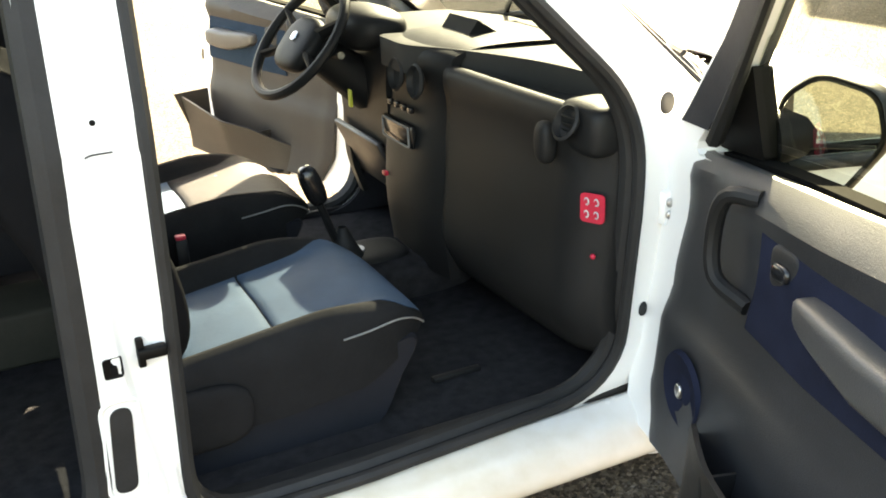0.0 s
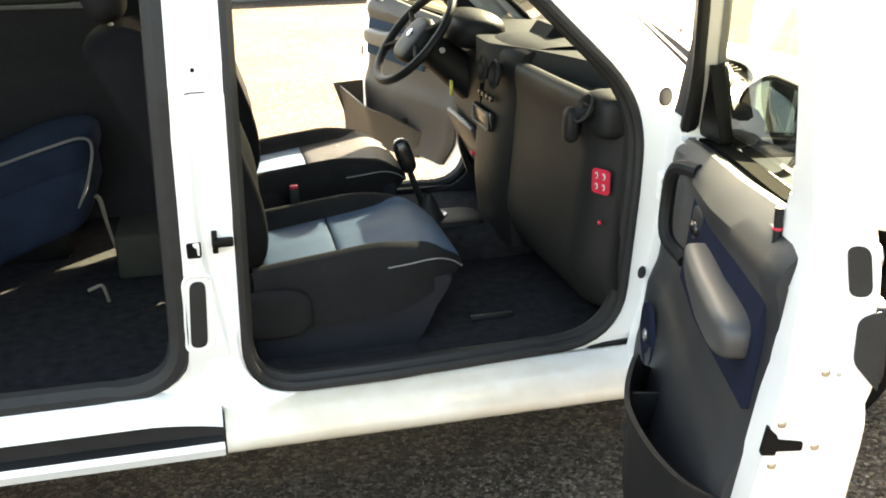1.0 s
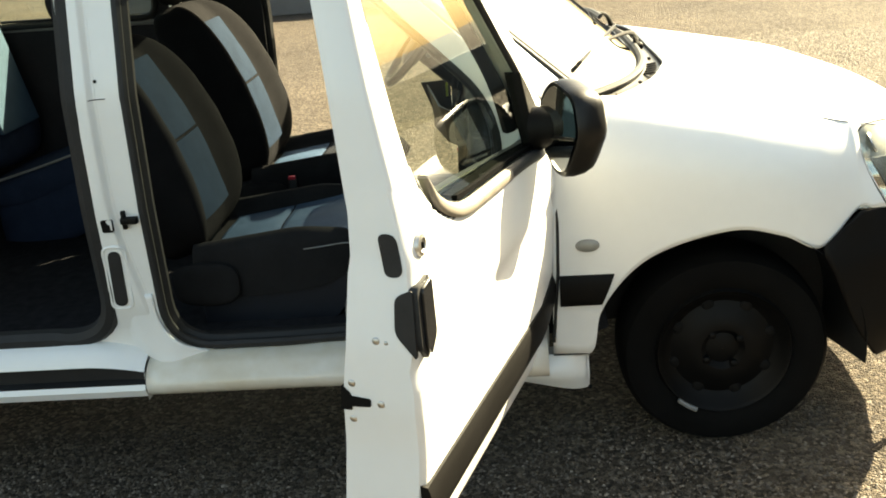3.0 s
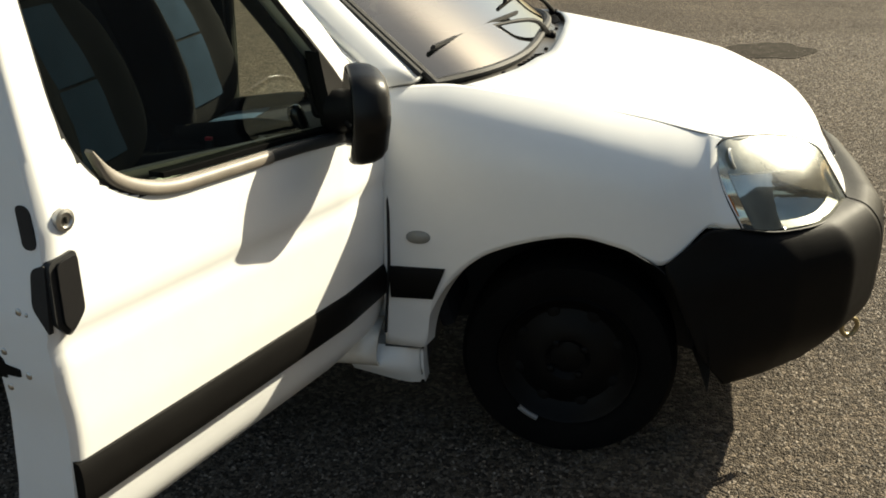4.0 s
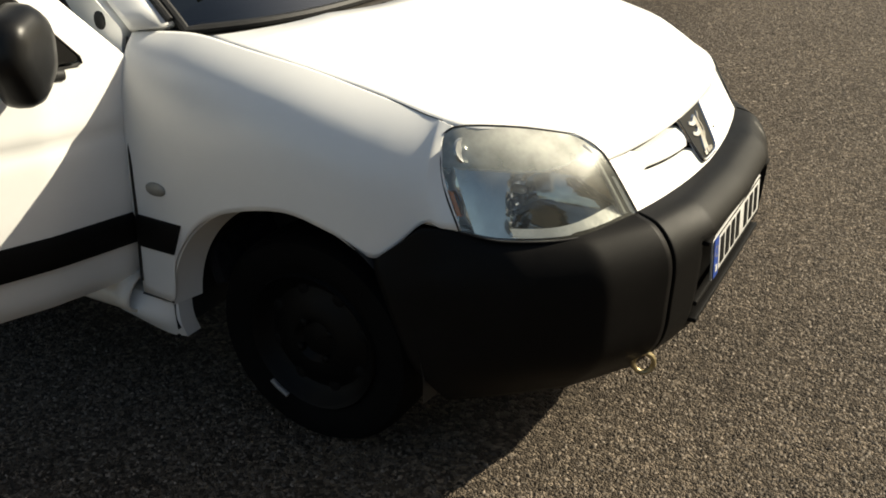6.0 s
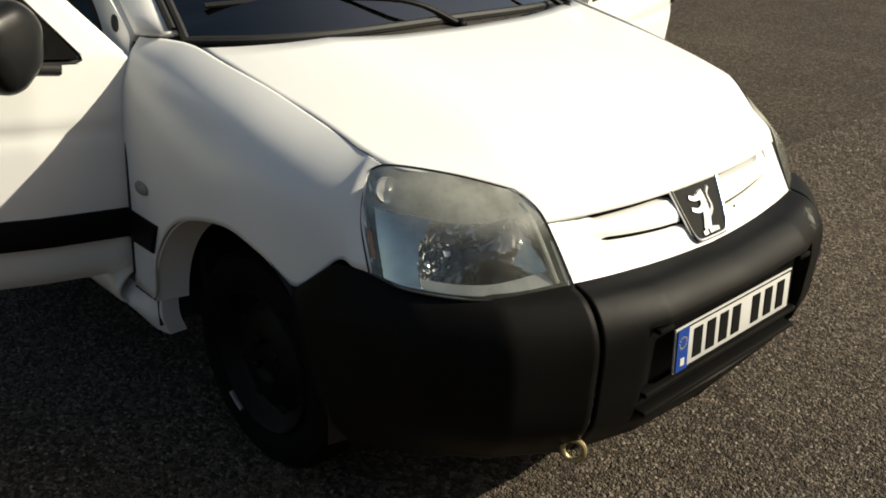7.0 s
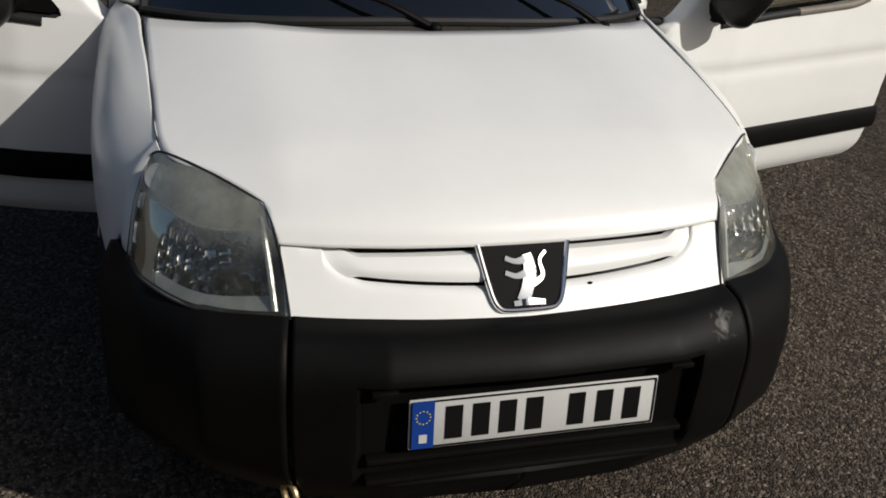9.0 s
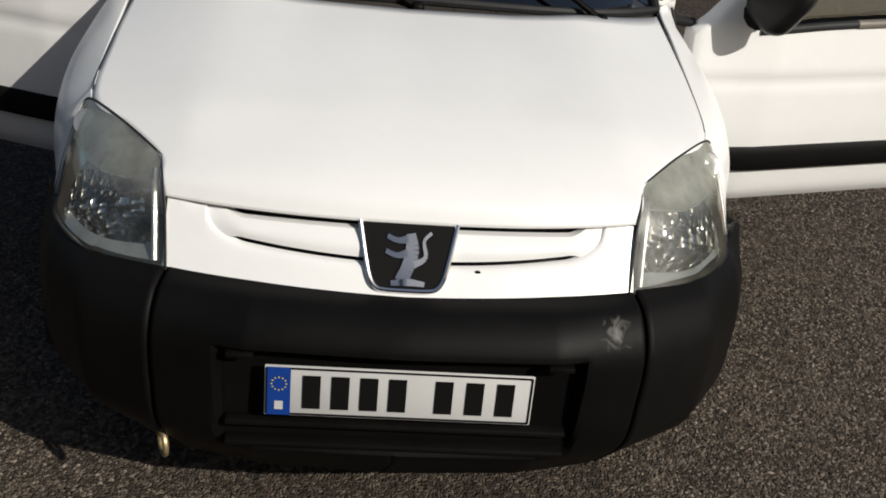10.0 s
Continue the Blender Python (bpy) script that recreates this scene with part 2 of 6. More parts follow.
def surf(rows, nu, nv):
    """A grid of nv x nu points through control rows."""
    fine = [cr(r, nu) for r in rows]
    cols = [cr([f[i] for f in fine], nv) for i in range(nu)]
    return [[cols[i][j] for i in range(nu)] for j in range(nv)]


def grid_bm(grid, loop_u=False, loop_v=False, bm=None):
    bm = bm or bmesh.new()
    vs = [[bm.verts.new(p) for p in row] for row in grid]
    nv, nu = len(vs), len(vs[0])
    for j in range(nv if loop_v else nv - 1):
        for i in range(nu if loop_u else nu - 1):
            q = (vs[j][i], vs[j][(i + 1) % nu], vs[(j + 1) % nv][(i + 1) % nu], vs[(j + 1) % nv][i])
            bm.faces.new(q)
    return bm


def slab_bm(grid, off):
    """A closed plate: the grid, a copy moved by off, and walls round the edge."""
    off = Vector(off)
    bm = grid_bm(grid)
    back = [[bm.verts.new(p + off) for p in row] for row in grid]
    bm.verts.ensure_lookup_table()
    nv, nu = len(grid), len(grid[0])
    front = [[bm.verts[j * nu + i] for i in range(nu)] for j in range(nv)]
    for j in range(nv - 1):
        for i in range(nu - 1):
            bm.faces.new((back[j][i], back[j + 1][i], back[j + 1][i + 1], back[j][i + 1]))
    ring = [(0, i) for i in range(nu)] + [(j, nu - 1) for j in range(1, nv)] + [(nv - 1, i) for i in range(nu - 2, -1, -1)] + [(j, 0) for j in range(nv - 2, 0, -1)]
    for a, b in zip(ring, ring[1:] + ring[:1]):
        bm.faces.new((front[a[0]][a[1]], back[a[0]][a[1]], back[b[0]][b[1]], front[b[0]][b[1]]))
    bmesh.ops.recalc_face_normals(bm, faces=bm.faces)
    return bm


def plate_bm(outer, holes, place, off):
    """A plate with holes: outlines of 2D points, place(a, b) gives the 3D point, off the thickness."""
    off = Vector(off)
    loops = [outer] + list(holes)
    flat = [p for lp in loops for p in lp]
    tris = geometry.tessellate_polygon([[Vector((a, b, 0)) for a, b in lp] for lp in loops])
    bm = bmesh.new()
    f = [bm.verts.new(place(a, b)) for a, b in flat]
    k = [bm.verts.new(Vector(place(a, b)) + off) for a, b in flat]
    for t in tris:
        try:
            bm.faces.new([f[i] for i in t])
            bm.faces.new([k[i] for i in reversed(t)])
        except ValueError:
            pass
    base = 0
    for lp in loops:
        n = len(lp)
        for i in range(n):
            a, b = base + i, base + (i + 1) % n
            bm.faces.new((f[a], f[b], k[b], k[a]))
        base += n
    bmesh.ops.recalc_face_normals(bm, faces=bm.faces)
    return bm


def rounded(corners, step=5):
    """A closed 2D outline from (x, y, radius) corners."""
    out, n = [], len(corners)
    for i in range(n):
        p0, p1, p2 = (Vector(corners[(i + k) % n][:2]) for k in (-1, 0, 1))
        r = corners[i][2]
        if r <= 0:
            out.append(tuple(p1))
            continue
        a, b = (p0 - p1), (p2 - p1)
        ra, rb = min(r, a.length * 0.49), min(r, b.length * 0.49)
        s, e = p1 + a.normalized() * ra, p1 + b.normalized() * rb
        for k in range(step + 1):
            t = k / step
            out.append(tuple((1 - t) ** 2 * s + 2 * t * (1 - t) * p1 + t * t * e))
    return out


def dense(loop, most=0.06):
    out = []
    for a, b in zip(loop, loop[1:] + loop[:1]):
        n = max(1, int(math.dist(a, b) / most))
        out += [tuple(a[k] + (b[k] - a[k]) * i / n for k in range(2)) for i in range(n)]
    return out


def tube_bm(path, radius, sides=8, loop=False, flat=1.0, bm=None):
    """A round bar along path; radius a number or a list."""
    path = [Vector(p) for p in path]
    n = len(path)
    rows, up = [], None
    for i, p in enumerate(path):
        a = path[(i - 1) % n] if (loop or i) else p
        b = path[(i + 1) % n] if (loop or i < n - 1) else p
        d = (b - a).normalized()
        if up is None:
            up = d.orthogonal().normalized()
        up = (up - d * up.dot(d)).normalized()
        side = d.cross(up)
        r = radius[i] if isinstance(radius, (list, tuple)) else radius
        rows.append([p + (up * math.cos(k * 2 * math.pi / sides) * flat + side * math.sin(k * 2 * math.pi / sides)) * r for k in range(sides)])
    bm = grid_bm(rows, loop_u=True, loop_v=loop, bm=bm)
    if not loop:
        bm.verts.ensure_lookup_table()
        total = len(bm.verts)
        bm.faces.new([bm.verts[total - n * sides + k] for k in range(sides)])
        bm.faces.new([bm.verts[total - sides + k] for k in range(sides)])
        bmesh.ops.recalc_face_normals(bm, faces=bm.faces)
    return bm


def lathe_bm(profile, centre, axis="y", n=48, bm=None):
    """profile: (along, radius) turned round an axis through centre."""
    rows = []
    for k in range(n):
        c, s_ = math.cos(2 * math.pi * k / n), math.sin(2 * math.pi * k / n)
        row = []
        for a, r in profile:
            v = {"y": (r * c, a, r * s_), "x": (a, r * c, r * s_), "z": (r * c, r * s_, a)}[axis]
            row.append(Vector(centre) + Vector(v))
        rows.append(row)
    return grid_bm(rows, loop_v=True, bm=bm)


def box_bm(size, at=(0, 0, 0), bevel=0.01, seg=2, turn=(0, 0, 0), shape=None):
    bm = bmesh.new()
    bmesh.ops.create_cube(bm, size=1.0)
    for v in bm.verts:
        v.co = Vector((v.co.x * size[0], v.co.y * size[1], v.co.z * size[2]))
    if bevel > 0:
        bmesh.ops.bevel(bm, geom=bm.edges[:] + bm.verts[:], offset=bevel, segments=seg, profile=0.5, affect="EDGES")
    if shape:
        for v in bm.verts:
            v.co = shape(v.co)
    bm.transform(pose(*at, *turn))
    return bm


def soft_bm(size, at=(0, 0, 0), power=4.0, n=20, turn=(0, 0, 0), shape=None):
    """A cushion: a superellipsoid block."""
    def sp(w, p):
        return math.copysign(abs(w) ** p, w)
    rows, e = [], 2.0 / power
    for j in range(n + 1):
        b = -math.pi / 2 + math.pi * j / n
        row = []
        for i in range(2 * n):
            a = 2 * math.pi * i / (2 * n)
            p = Vector((sp(math.cos(b), e) * sp(math.cos(a), e) * size[0] / 2, sp(math.cos(b), e) * sp(math.sin(a), e) * size[1] / 2, sp(math.sin(b), e) * size[2] / 2))
            row.append(shape(p) if shape else p)
        rows.append(row)
    bm = grid_bm(rows, loop_u=True)
    bmesh.ops.remove_doubles(bm, verts=bm.verts, dist=1e-5)
    bm.transform(pose(*at, *turn))
    bmesh.ops.recalc_face_normals(bm, faces=bm.faces)
    return bm


def part(name, bm, mat, parent=None, label="", sharp=35, flip=False):
    me = bpy.data.meshes.new(name)
    if flip:
        bmesh.ops.scale(bm, vec=(1, -1, 1), verts=bm.verts)
        bmesh.ops.reverse_faces(bm, faces=bm.faces)
    bm.to_mesh(me)
    bm.free()
    me.materials.append(mat)
    me.polygons.foreach_set("use_smooth", [True] * len(me.polygons))
    me.set_sharp_from_angle(angle=radians(sharp))
    ob = new(name, me)
    ob.parent = parent
    if label:
        tagged(ob, label)
    return ob


def thick(ob, t, offset=0.0):
    m = ob.modifiers.new("thickness", "SOLIDIFY")
    m.thickness, m.offset = t, offset
    return ob


def lerp(a, b, t):
    return a + (b - a) * t


def interp(x, xs, ys):
    return float(np.interp(x, xs, ys))


def inside(p, loop):
    """Whether a 2D point lies in a closed outline."""
    hit = False
    for (x0, y0), (x1, y1) in zip(loop, loop[1:] + loop[:1]):
        if (y0 > p[1]) != (y1 > p[1]) and p[0] < (x1 - x0) * (p[1] - y0) / (y1 - y0) + x0:
            hit = not hit
    return hit


def holed_bm(flat, hole, front, back):
    """A plate over a grid of 2D points with one opening, its edge drawn to the outline."""
    nv, nu = len(flat), len(flat[0])
    keep = []
    for j in range(nv - 1):
        for i in range(nu - 1):
            q = [(j, i), (j, i + 1), (j + 1, i + 1), (j + 1, i)]
            mid = (sum(flat[a][b][0] for a, b in q) / 4, sum(flat[a][b][1] for a, b in q) / 4)
            if not inside(mid, hole):
                keep.append(q)
    used = {k for q in keep for k in q}
    pts = {}
    for k in used:
        p = flat[k[0]][k[1]]
        pts[k] = min(hole, key=lambda h: math.dist(h, p)) if inside(p, hole) else p
    bm = bmesh.new()
    f = {k: bm.verts.new(front(*pts[k])) for k in used}
    b = {k: bm.verts.new(back(*pts[k])) for k in used}
    count = collections.Counter()
    for q in keep:
        bm.faces.new([f[k] for k in q])
        bm.faces.new([b[k] for k in reversed(q)])
        for e in zip(q, q[1:] + q[:1]):
            count[frozenset(e)] += 1
    for q in keep:
        for e in zip(q, q[1:] + q[:1]):
            if count[frozenset(e)] == 1:
                bm.faces.new((f[e[1]], f[e[0]], b[e[0]], b[e[1]]))
    bmesh.ops.recalc_face_normals(bm, faces=bm.faces)
    return bm


def loft_bm(rings, cap=True):
    """A skin through closed rings of equal length."""
    bm = grid_bm(rings, loop_u=True)
    if cap:
        bm.verts.ensure_lookup_table()
        n = len(rings[0])
        bm.faces.new([bm.verts[k] for k in range(n)])
        bm.faces.new([bm.verts[len(bm.verts) - n + k] for k in range(n)])
    bmesh.ops.recalc_face_normals(bm, faces=bm.faces)
    return bm


def smooth(x, xs, ys):
    """Like interp, with rounded knees."""
    n = len(xs)
    if x <= xs[0] or x >= xs[-1]:
        return ys[0] if x <= xs[0] else ys[-1]
    i = max(k for k in range(n - 1) if xs[k] <= x)

    def slope(k):
        a, b = max(0, k - 1), min(n - 1, k + 1)
        return (ys[b] - ys[a]) / (xs[b] - xs[a])
    h = xs[i + 1] - xs[i]
    u = (x - xs[i]) / h
    return (2 * u ** 3 - 3 * u * u + 1) * ys[i] + (u ** 3 - 2 * u * u + u) * h * slope(i) + (3 * u * u - 2 * u ** 3) * ys[i + 1] + (u ** 3 - u * u) * h * slope(i + 1)

# ---- van: outer shell ----
van = tagged(new("van"), "white panel van with front doors open, black unpainted bumpers, on asphalt", "van")
SIDES = ((-1, "right"), (1, "left"))


def side_y(x, z):
    """How far out the body side stands at a height."""
    y = interp(z, (0.25, 0.36, 0.5, 0.8, 1.1, 1.45, 1.7, 1.8), (0.80, 0.79, 0.815, 0.838, 0.835, 0.765, 0.69, 0.62))
    return y - max(0.0, min(0.05, 0.07 * (x + 1.2)))


def skin_y(x, z):
    """The closed door's outer skin."""
    y = interp(z, (0.34, 0.40, 0.48, 0.60, 0.74, 0.80, 0.95, 1.05, 1.4, 1.7), (0.805, 0.825, 0.842, 0.855, 0.862, 0.866, 0.861, 0.840, 0.772, 0.695))
    return y - max(0.0, 0.035 * (x + 0.75) / 0.3)


# the left front corner sits slightly further in
def widen(s, y):
    return y if s < 0 else y - 0.012 * min(1.0, max(0.0, (y - 0.30) / 0.15))


# bonnet: rows from the front edge to the rear edge, right to left
def bonnet_row(x_mid, z_mid, x_side, y_side, z_side, power=2.4):
    pts = []
    for k in (-1, -0.9, -0.75, -0.5, -0.25, 0, 0.25, 0.5, 0.75, 0.9, 1):
        w = abs(k) ** power
        y = k * y_side
        pts.append((lerp(x_mid, x_side, w), widen(1, y) if y > 0 else y, lerp(z_mid, z_side, w)))
    return pts


bonnet_rows = [
    bonnet_row(0.676, 0.764, 0.626, 0.470, 0.769),
    bonnet_row(0.652, 0.806, 0.600, 0.481, 0.800),
    bonnet_row(0.586, 0.848, 0.549, 0.493, 0.824),
    bonnet_row(0.450, 0.896, 0.457, 0.575, 0.848),
    bonnet_row(0.300, 0.932, 0.357, 0.666, 0.863),
    bonnet_row(0.120, 0.966, 0.120, 0.685, 0.917),
    bonnet_row(-0.092, 0.996, -0.284, 0.698, 0.984, 4.2),
]
bonnet_skin = surf(bonnet_rows, 41, 37)
bonnet_edges = [[r[k].copy() for r in bonnet_skin] for k in (0, -1)]
for r in bonnet_skin:
    reach = max(abs(p.y) for p in r)
    for p in r:
        # a soft crease runs back from each lamp, straight along the bonnet
        a = abs(p.y)
        p.z += 0.015 * min(1.0, max(0.0, (reach - 0.47) / 0.12)) * (interp(a, (0.0, 0.25, 0.44), (0.0, 0.25, 1.0)) if a < 0.44 else max(0.0, (reach - a) / (reach - 0.44)))
bonnet = part("bonnet", grid_bm(bonnet_skin), WHITE, van, "smooth white painted bonnet")
thick(bonnet, 0.006, -1)
for edge in bonnet_edges:
    part("shut_line", tube_bm([p + Vector((0, 0, 0.0006)) for p in edge if p.x < 0.33], 0.0014, 6), TRIM_GREY, bonnet, "dark gap beside the bonnet")

# front wings
ARCH_C, ARCH_R = (-0.012, 0.282), 0.366


def wing_y(x, z):
    """The wing's outer face: upright below, rolling in to the bonnet edge above."""
    xs = (-0.47, -0.36, -0.28, -0.15, 0.0, 0.13, 0.23, 0.30, 0.36, 0.42)
    z_top = smooth(x, xs, (0.990, 0.990, 0.987, 0.967, 0.941, 0.914, 0.893, 0.876, 0.852, 0.800))
    y_top = smooth(x, xs, (0.770, 0.722, 0.706, 0.698, 0.691, 0.685, 0.678, 0.672, 0.690, 0.700))
    y_mid = smooth(x, xs, (0.828, 0.830, 0.831, 0.831, 0.827, 0.815, 0.795, 0.770, 0.752, 0.742))
    t = max(0.0, min(1.05, (z - 0.60) / (z_top - 0.60)))
    roll = smooth(x, xs, (5.5, 5.5, 5.5, 5.5, 5.4, 4.9, 4.1, 3.3, 2.6, 2.3))
    return y_top + (y_mid - y_top) * (1 - min(1.0, t) ** roll) - 0.004 * max(0.0, (0.60 - z) / 0.3)


WING_F = (0, 0.03, 0.065, 0.105, 0.15, 0.20, 0.27, 0.36, 0.48, 0.64, 0.82, 1.0)


def wing_columns():
    tops = [(-0.452, 0.988), (-0.37, 0.990), (-0.285, 0.987), (-0.16, 0.967), (0.0, 0.941), (0.13, 0.914), (0.225, 0.893), (0.30, 0.875)]
    feet = [(-0.470, 0.325), (-0.368, 0.325), (-0.335, 0.455), (-0.215, 0.587), (-0.012, 0.648), (0.125, 0.622), (0.229, 0.576), (0.325, 0.664)]
    cols = []
    for (xt, zt), (xb, zb) in zip(tops, feet):
        col = []
        for f in WING_F:
            x, z = lerp(xt, xb, f), lerp(zt, zb, f)
            col.append((x, wing_y(x, z), z))
        cols.append(col)
    lamp_edge = cr([(0.350, 0.669, 0.860), (0.338, 0.692, 0.838), (0.345, 0.706, 0.800), (0.360, 0.723, 0.755), (0.412, 0.742, 0.660)], 101)
    lamp_edge = [lamp_edge[int(f * 100)] for f in WING_F]
    cols.append([tuple((Vector(a) + b) / 2 + Vector((0.002, 0.003, 0.0))) for a, b in zip(cols[-1], lamp_edge)])
    cols.append([tuple(p) for p in lamp_edge])
    return cols


def black_strip(x0, x1, z0, z1, s, fn, name, parent, label="", mat=None, slope=0.0, proud=0.016, cut=0.0):
    """A rounded strip along the body side."""
    rows, n = [], 24
    for j in range(9):
        a = j / 8 * math.pi
        z = lerp(z1, z0, (1 - math.cos(a)) / 2)
        out = proud * math.sin(a) ** 0.6 if 0 < j < 8 else -0.004
        rows.append([Vector((x, s * (fn(x, (z0 + z1) / 2) + out), z + slope * (x0 - x))) for x in np.linspace(x0, x1 + cut * (z - (z0 + z1) / 2), n)])
    bm = grid_bm(rows)
    bm.verts.ensure_lookup_table()
    bm.faces.new([bm.verts[j * n] for j in range(9)])
    bm.faces.new([bm.verts[j * n + n - 1] for j in range(9)])
    bmesh.ops.recalc_face_normals(bm, faces=bm.faces)
    return part(name, bm, mat or BLACK_PLASTIC, parent, label)


for s, side in SIDES:
    g = surf([[Vector((x, s * widen(s, y), z)) for x, y, z in c] for c in wing_columns()], 45, 72)
    wing = part("front_wing", grid_bm(g), WHITE, van, "white front wing with round wheel arch")
    thick(wing, 0.006, 0)
    # arch lip
    lip = [(ARCH_C[0] + ARCH_R * math.cos(a), s * 0.818, ARCH_C[1] + ARCH_R * math.sin(a)) for a in np.linspace(radians(104), radians(172), 30)]
    part("arch_lip", tube_bm(lip, 0.005, 6), WHITE, wing)
    flange = [[Vector((ARCH_C[0] + (ARCH_R - q * 0.02) * math.cos(a), s * (0.824 - q * 0.090), ARCH_C[1] + (ARCH_R - q * 0.02) * math.sin(a))) for a in np.linspace(radians(100), radians(176), 26)] for q in (0, 0.15, 0.5, 1.0)]
    part("arch_flange", grid_bm(flange), WHITE, wing)
    part("shut_line", tube_bm([(-0.457, s * 0.776, 0.978), (-0.449, s * 0.815, 0.88), (-0.447, s * 0.830, 0.70), (-0.450, s * 0.832, 0.56), (-0.468, s * 0.828, 0.36)], 0.0045, 6), RUBBER, wing)
    part("foot_seam", tube_bm([(-0.470, s * 0.829, 0.322), (-0.368, s * 0.827, 0.320)], 0.0025, 5), RUBBER, wing)
    # repeater lamp
    part("side_repeater", soft_bm((0.062, 0.022, 0.034), (-0.372, s * 0.834, 0.632), 2.2, 12), REPEATER, wing, "oval clear side repeater lamp")
    black_strip(-0.447, -0.322, 0.462, 0.552, s, lambda x, z: 0.829, "rubbing_strip", wing, "black plastic rubbing strip end", cut=0.4)
    # foot of the wing ahead of the sill
    foot = surf([[(-0.56, s * 0.81, 0.318), (-0.43, s * 0.822, 0.318), (-0.376, s * 0.806, 0.318)],
                 [(-0.56, s * 0.855, 0.285), (-0.43, s * 0.835, 0.26), (-0.374, s * 0.806, 0.255)],
                 [(-0.56, s * 0.825, 0.245), (-0.43, s * 0.806, 0.205), (-0.374, s * 0.788, 0.198)]], 10, 9)
    part("wing_foot", slab_bm(foot, (0, -s * 0.05, 0)), WHITE, wing)
    part("bolt", soft_bm((0.012, 0.01, 0.012), (-0.375, s * 0.818, 0.215), 2, 8), STEEL_BLACK, wing)
    # wheel arch liner
    liner = []
    for y in (0.815, 0.60, 0.45):
        start = lerp(-17, -6, (y - 0.45) / 0.365)
        liner.append([Vector((ARCH_C[0] + (ARCH_R + 0.004) * math.cos(a), s * y, ARCH_C[1] + (ARCH_R + 0.004) * math.sin(a))) for a in np.linspace(radians(start), radians(188), 44)])
    part("arch_liner", grid_bm(liner), RUBBER, wing)
    disc = [[Vector((ARCH_C[0] + r * math.cos(a), s * 0.45, ARCH_C[1] + r * math.sin(a))) for a in np.linspace(radians(-17), radians(188), 32)] for r in (0.02, 0.375)]
    part("arch_inner", grid_bm(disc), RUBBER, wing)

# front panel below the bonnet with two slatted vents
def face_x(y, z):
    """The front face of the panel between the lamps."""
    k = abs(y) / 0.466
    top, bottom = lerp(0.668, 0.622, k ** 2.2), lerp(0.742, 0.700, k ** 2.2)
    return lerp(bottom, top, (z - 0.65) / 0.115)


def vent_top(y):
    """Upper edge of the white panel: low under the vents, up to the bonnet beside them."""
    k = abs(y)
    low = 0.690 + 0.014 * (k / 0.3) ** 2
    t = min(1.0, max(0.0, (k - 0.305) / 0.082))
    return lerp(low, 0.764, 1 - math.sqrt(1 - t * t))


PANEL_Y = sorted(v * w for v in list(np.linspace(0.003, 0.36, 60)) + list(np.linspace(0.363, 0.390, 26)) + list(np.linspace(0.394, 0.462, 14)) for w in (-1, 1))
PANEL_Y = [y - 0.012 * min(1.0, max(0.0, (y - 0.30) / 0.15)) for y in PANEL_Y]
rows = []
for f, back_ in ((0, 0), (0.3, 0), (0.6, 0), (0.78, 0), (0.86, 0.0006), (0.92, 0.002), (0.97, 0.0045), (1.0, 0.009)):
    row = []
    for y in PANEL_Y:
        z = lerp(0.640 + 0.016 * (abs(y) / 0.46) ** 2, vent_top(y), f)
        row.append(Vector((face_x(y, z) - back_ * (1 - max(0.0, min(1.0, (abs(y) - 0.40) / 0.03))), y, z)))
    rows.append(row)
front_panel = part("front_panel", slab_bm(rows, (-0.007, 0, 0)), WHITE, van, "white front panel with slatted air vents")
back = [[Vector((face_x(y, z) - 0.05, y, z)) for y in np.linspace(-0.40, 0.40, 20)] for z in (0.66, 0.80)]
part("vent_backing", grid_bm(back), RUBBER, front_panel)
for s, side in SIDES:
    rows = []
    for f in np.linspace(0, 1, 9):
        row = []
        for y in np.linspace(0.085, 0.405, 44):
            e = max(0.0, min(1.0, (y - 0.315) / 0.065))
            e = e * e * (3 - 2 * e)
            z0, z1 = lerp(0.690 + 0.014 * (y / 0.3) ** 2 + 0.0105, 0.700, e), lerp(0.747, 0.766, e)
            z = lerp(z0, z1, f)
            row.append(Vector((face_x(y, z) - 0.004 + 0.008 * math.sin(f * math.pi) - 0.010 * e, s * y, z)))
        rows.append(row)
    part("vent_slat", slab_bm(rows, (-0.02, 0, 0)), WHITE, front_panel)
part("stone_chip", soft_bm((0.004, 0.012, 0.008), (face_x(0.136, 0.69) + 0.0005, 0.136, 0.688), 2, 6), INK, front_panel)

# badge
badge_outline = rounded([(-0.096, 0.768, 0.012), (0.096, 0.768, 0.012), (0.066, 0.668, 0.03), (0.058, 0.655, 0.03), (-0.058, 0.655, 0.03), (-0.066, 0.668, 0.03)])
on_face = lambda a, b, out=0.012: Vector((face_x(a, b) + out, a, b))
badge = part("badge", plate_bm(badge_outline, [], lambda a, b: on_face(a, b, 0.007), (-0.03, 0, 0)), INK, van, "black shield badge with a chrome rim")
rim_path = [(-0.093, 0.766), (-0.080, 0.710), (-0.070, 0.676), (-0.058, 0.661), (-0.040, 0.657), (0.0, 0.6565), (0.040, 0.657), (0.058, 0.661), (0.070, 0.676), (0.080, 0.710), (0.093, 0.766)]
part("rim", tube_bm(cr([on_face(a, b, 0.007) for a, b in rim_path], 44), 0.0052, 8), CHROME, badge, "chrome rim")
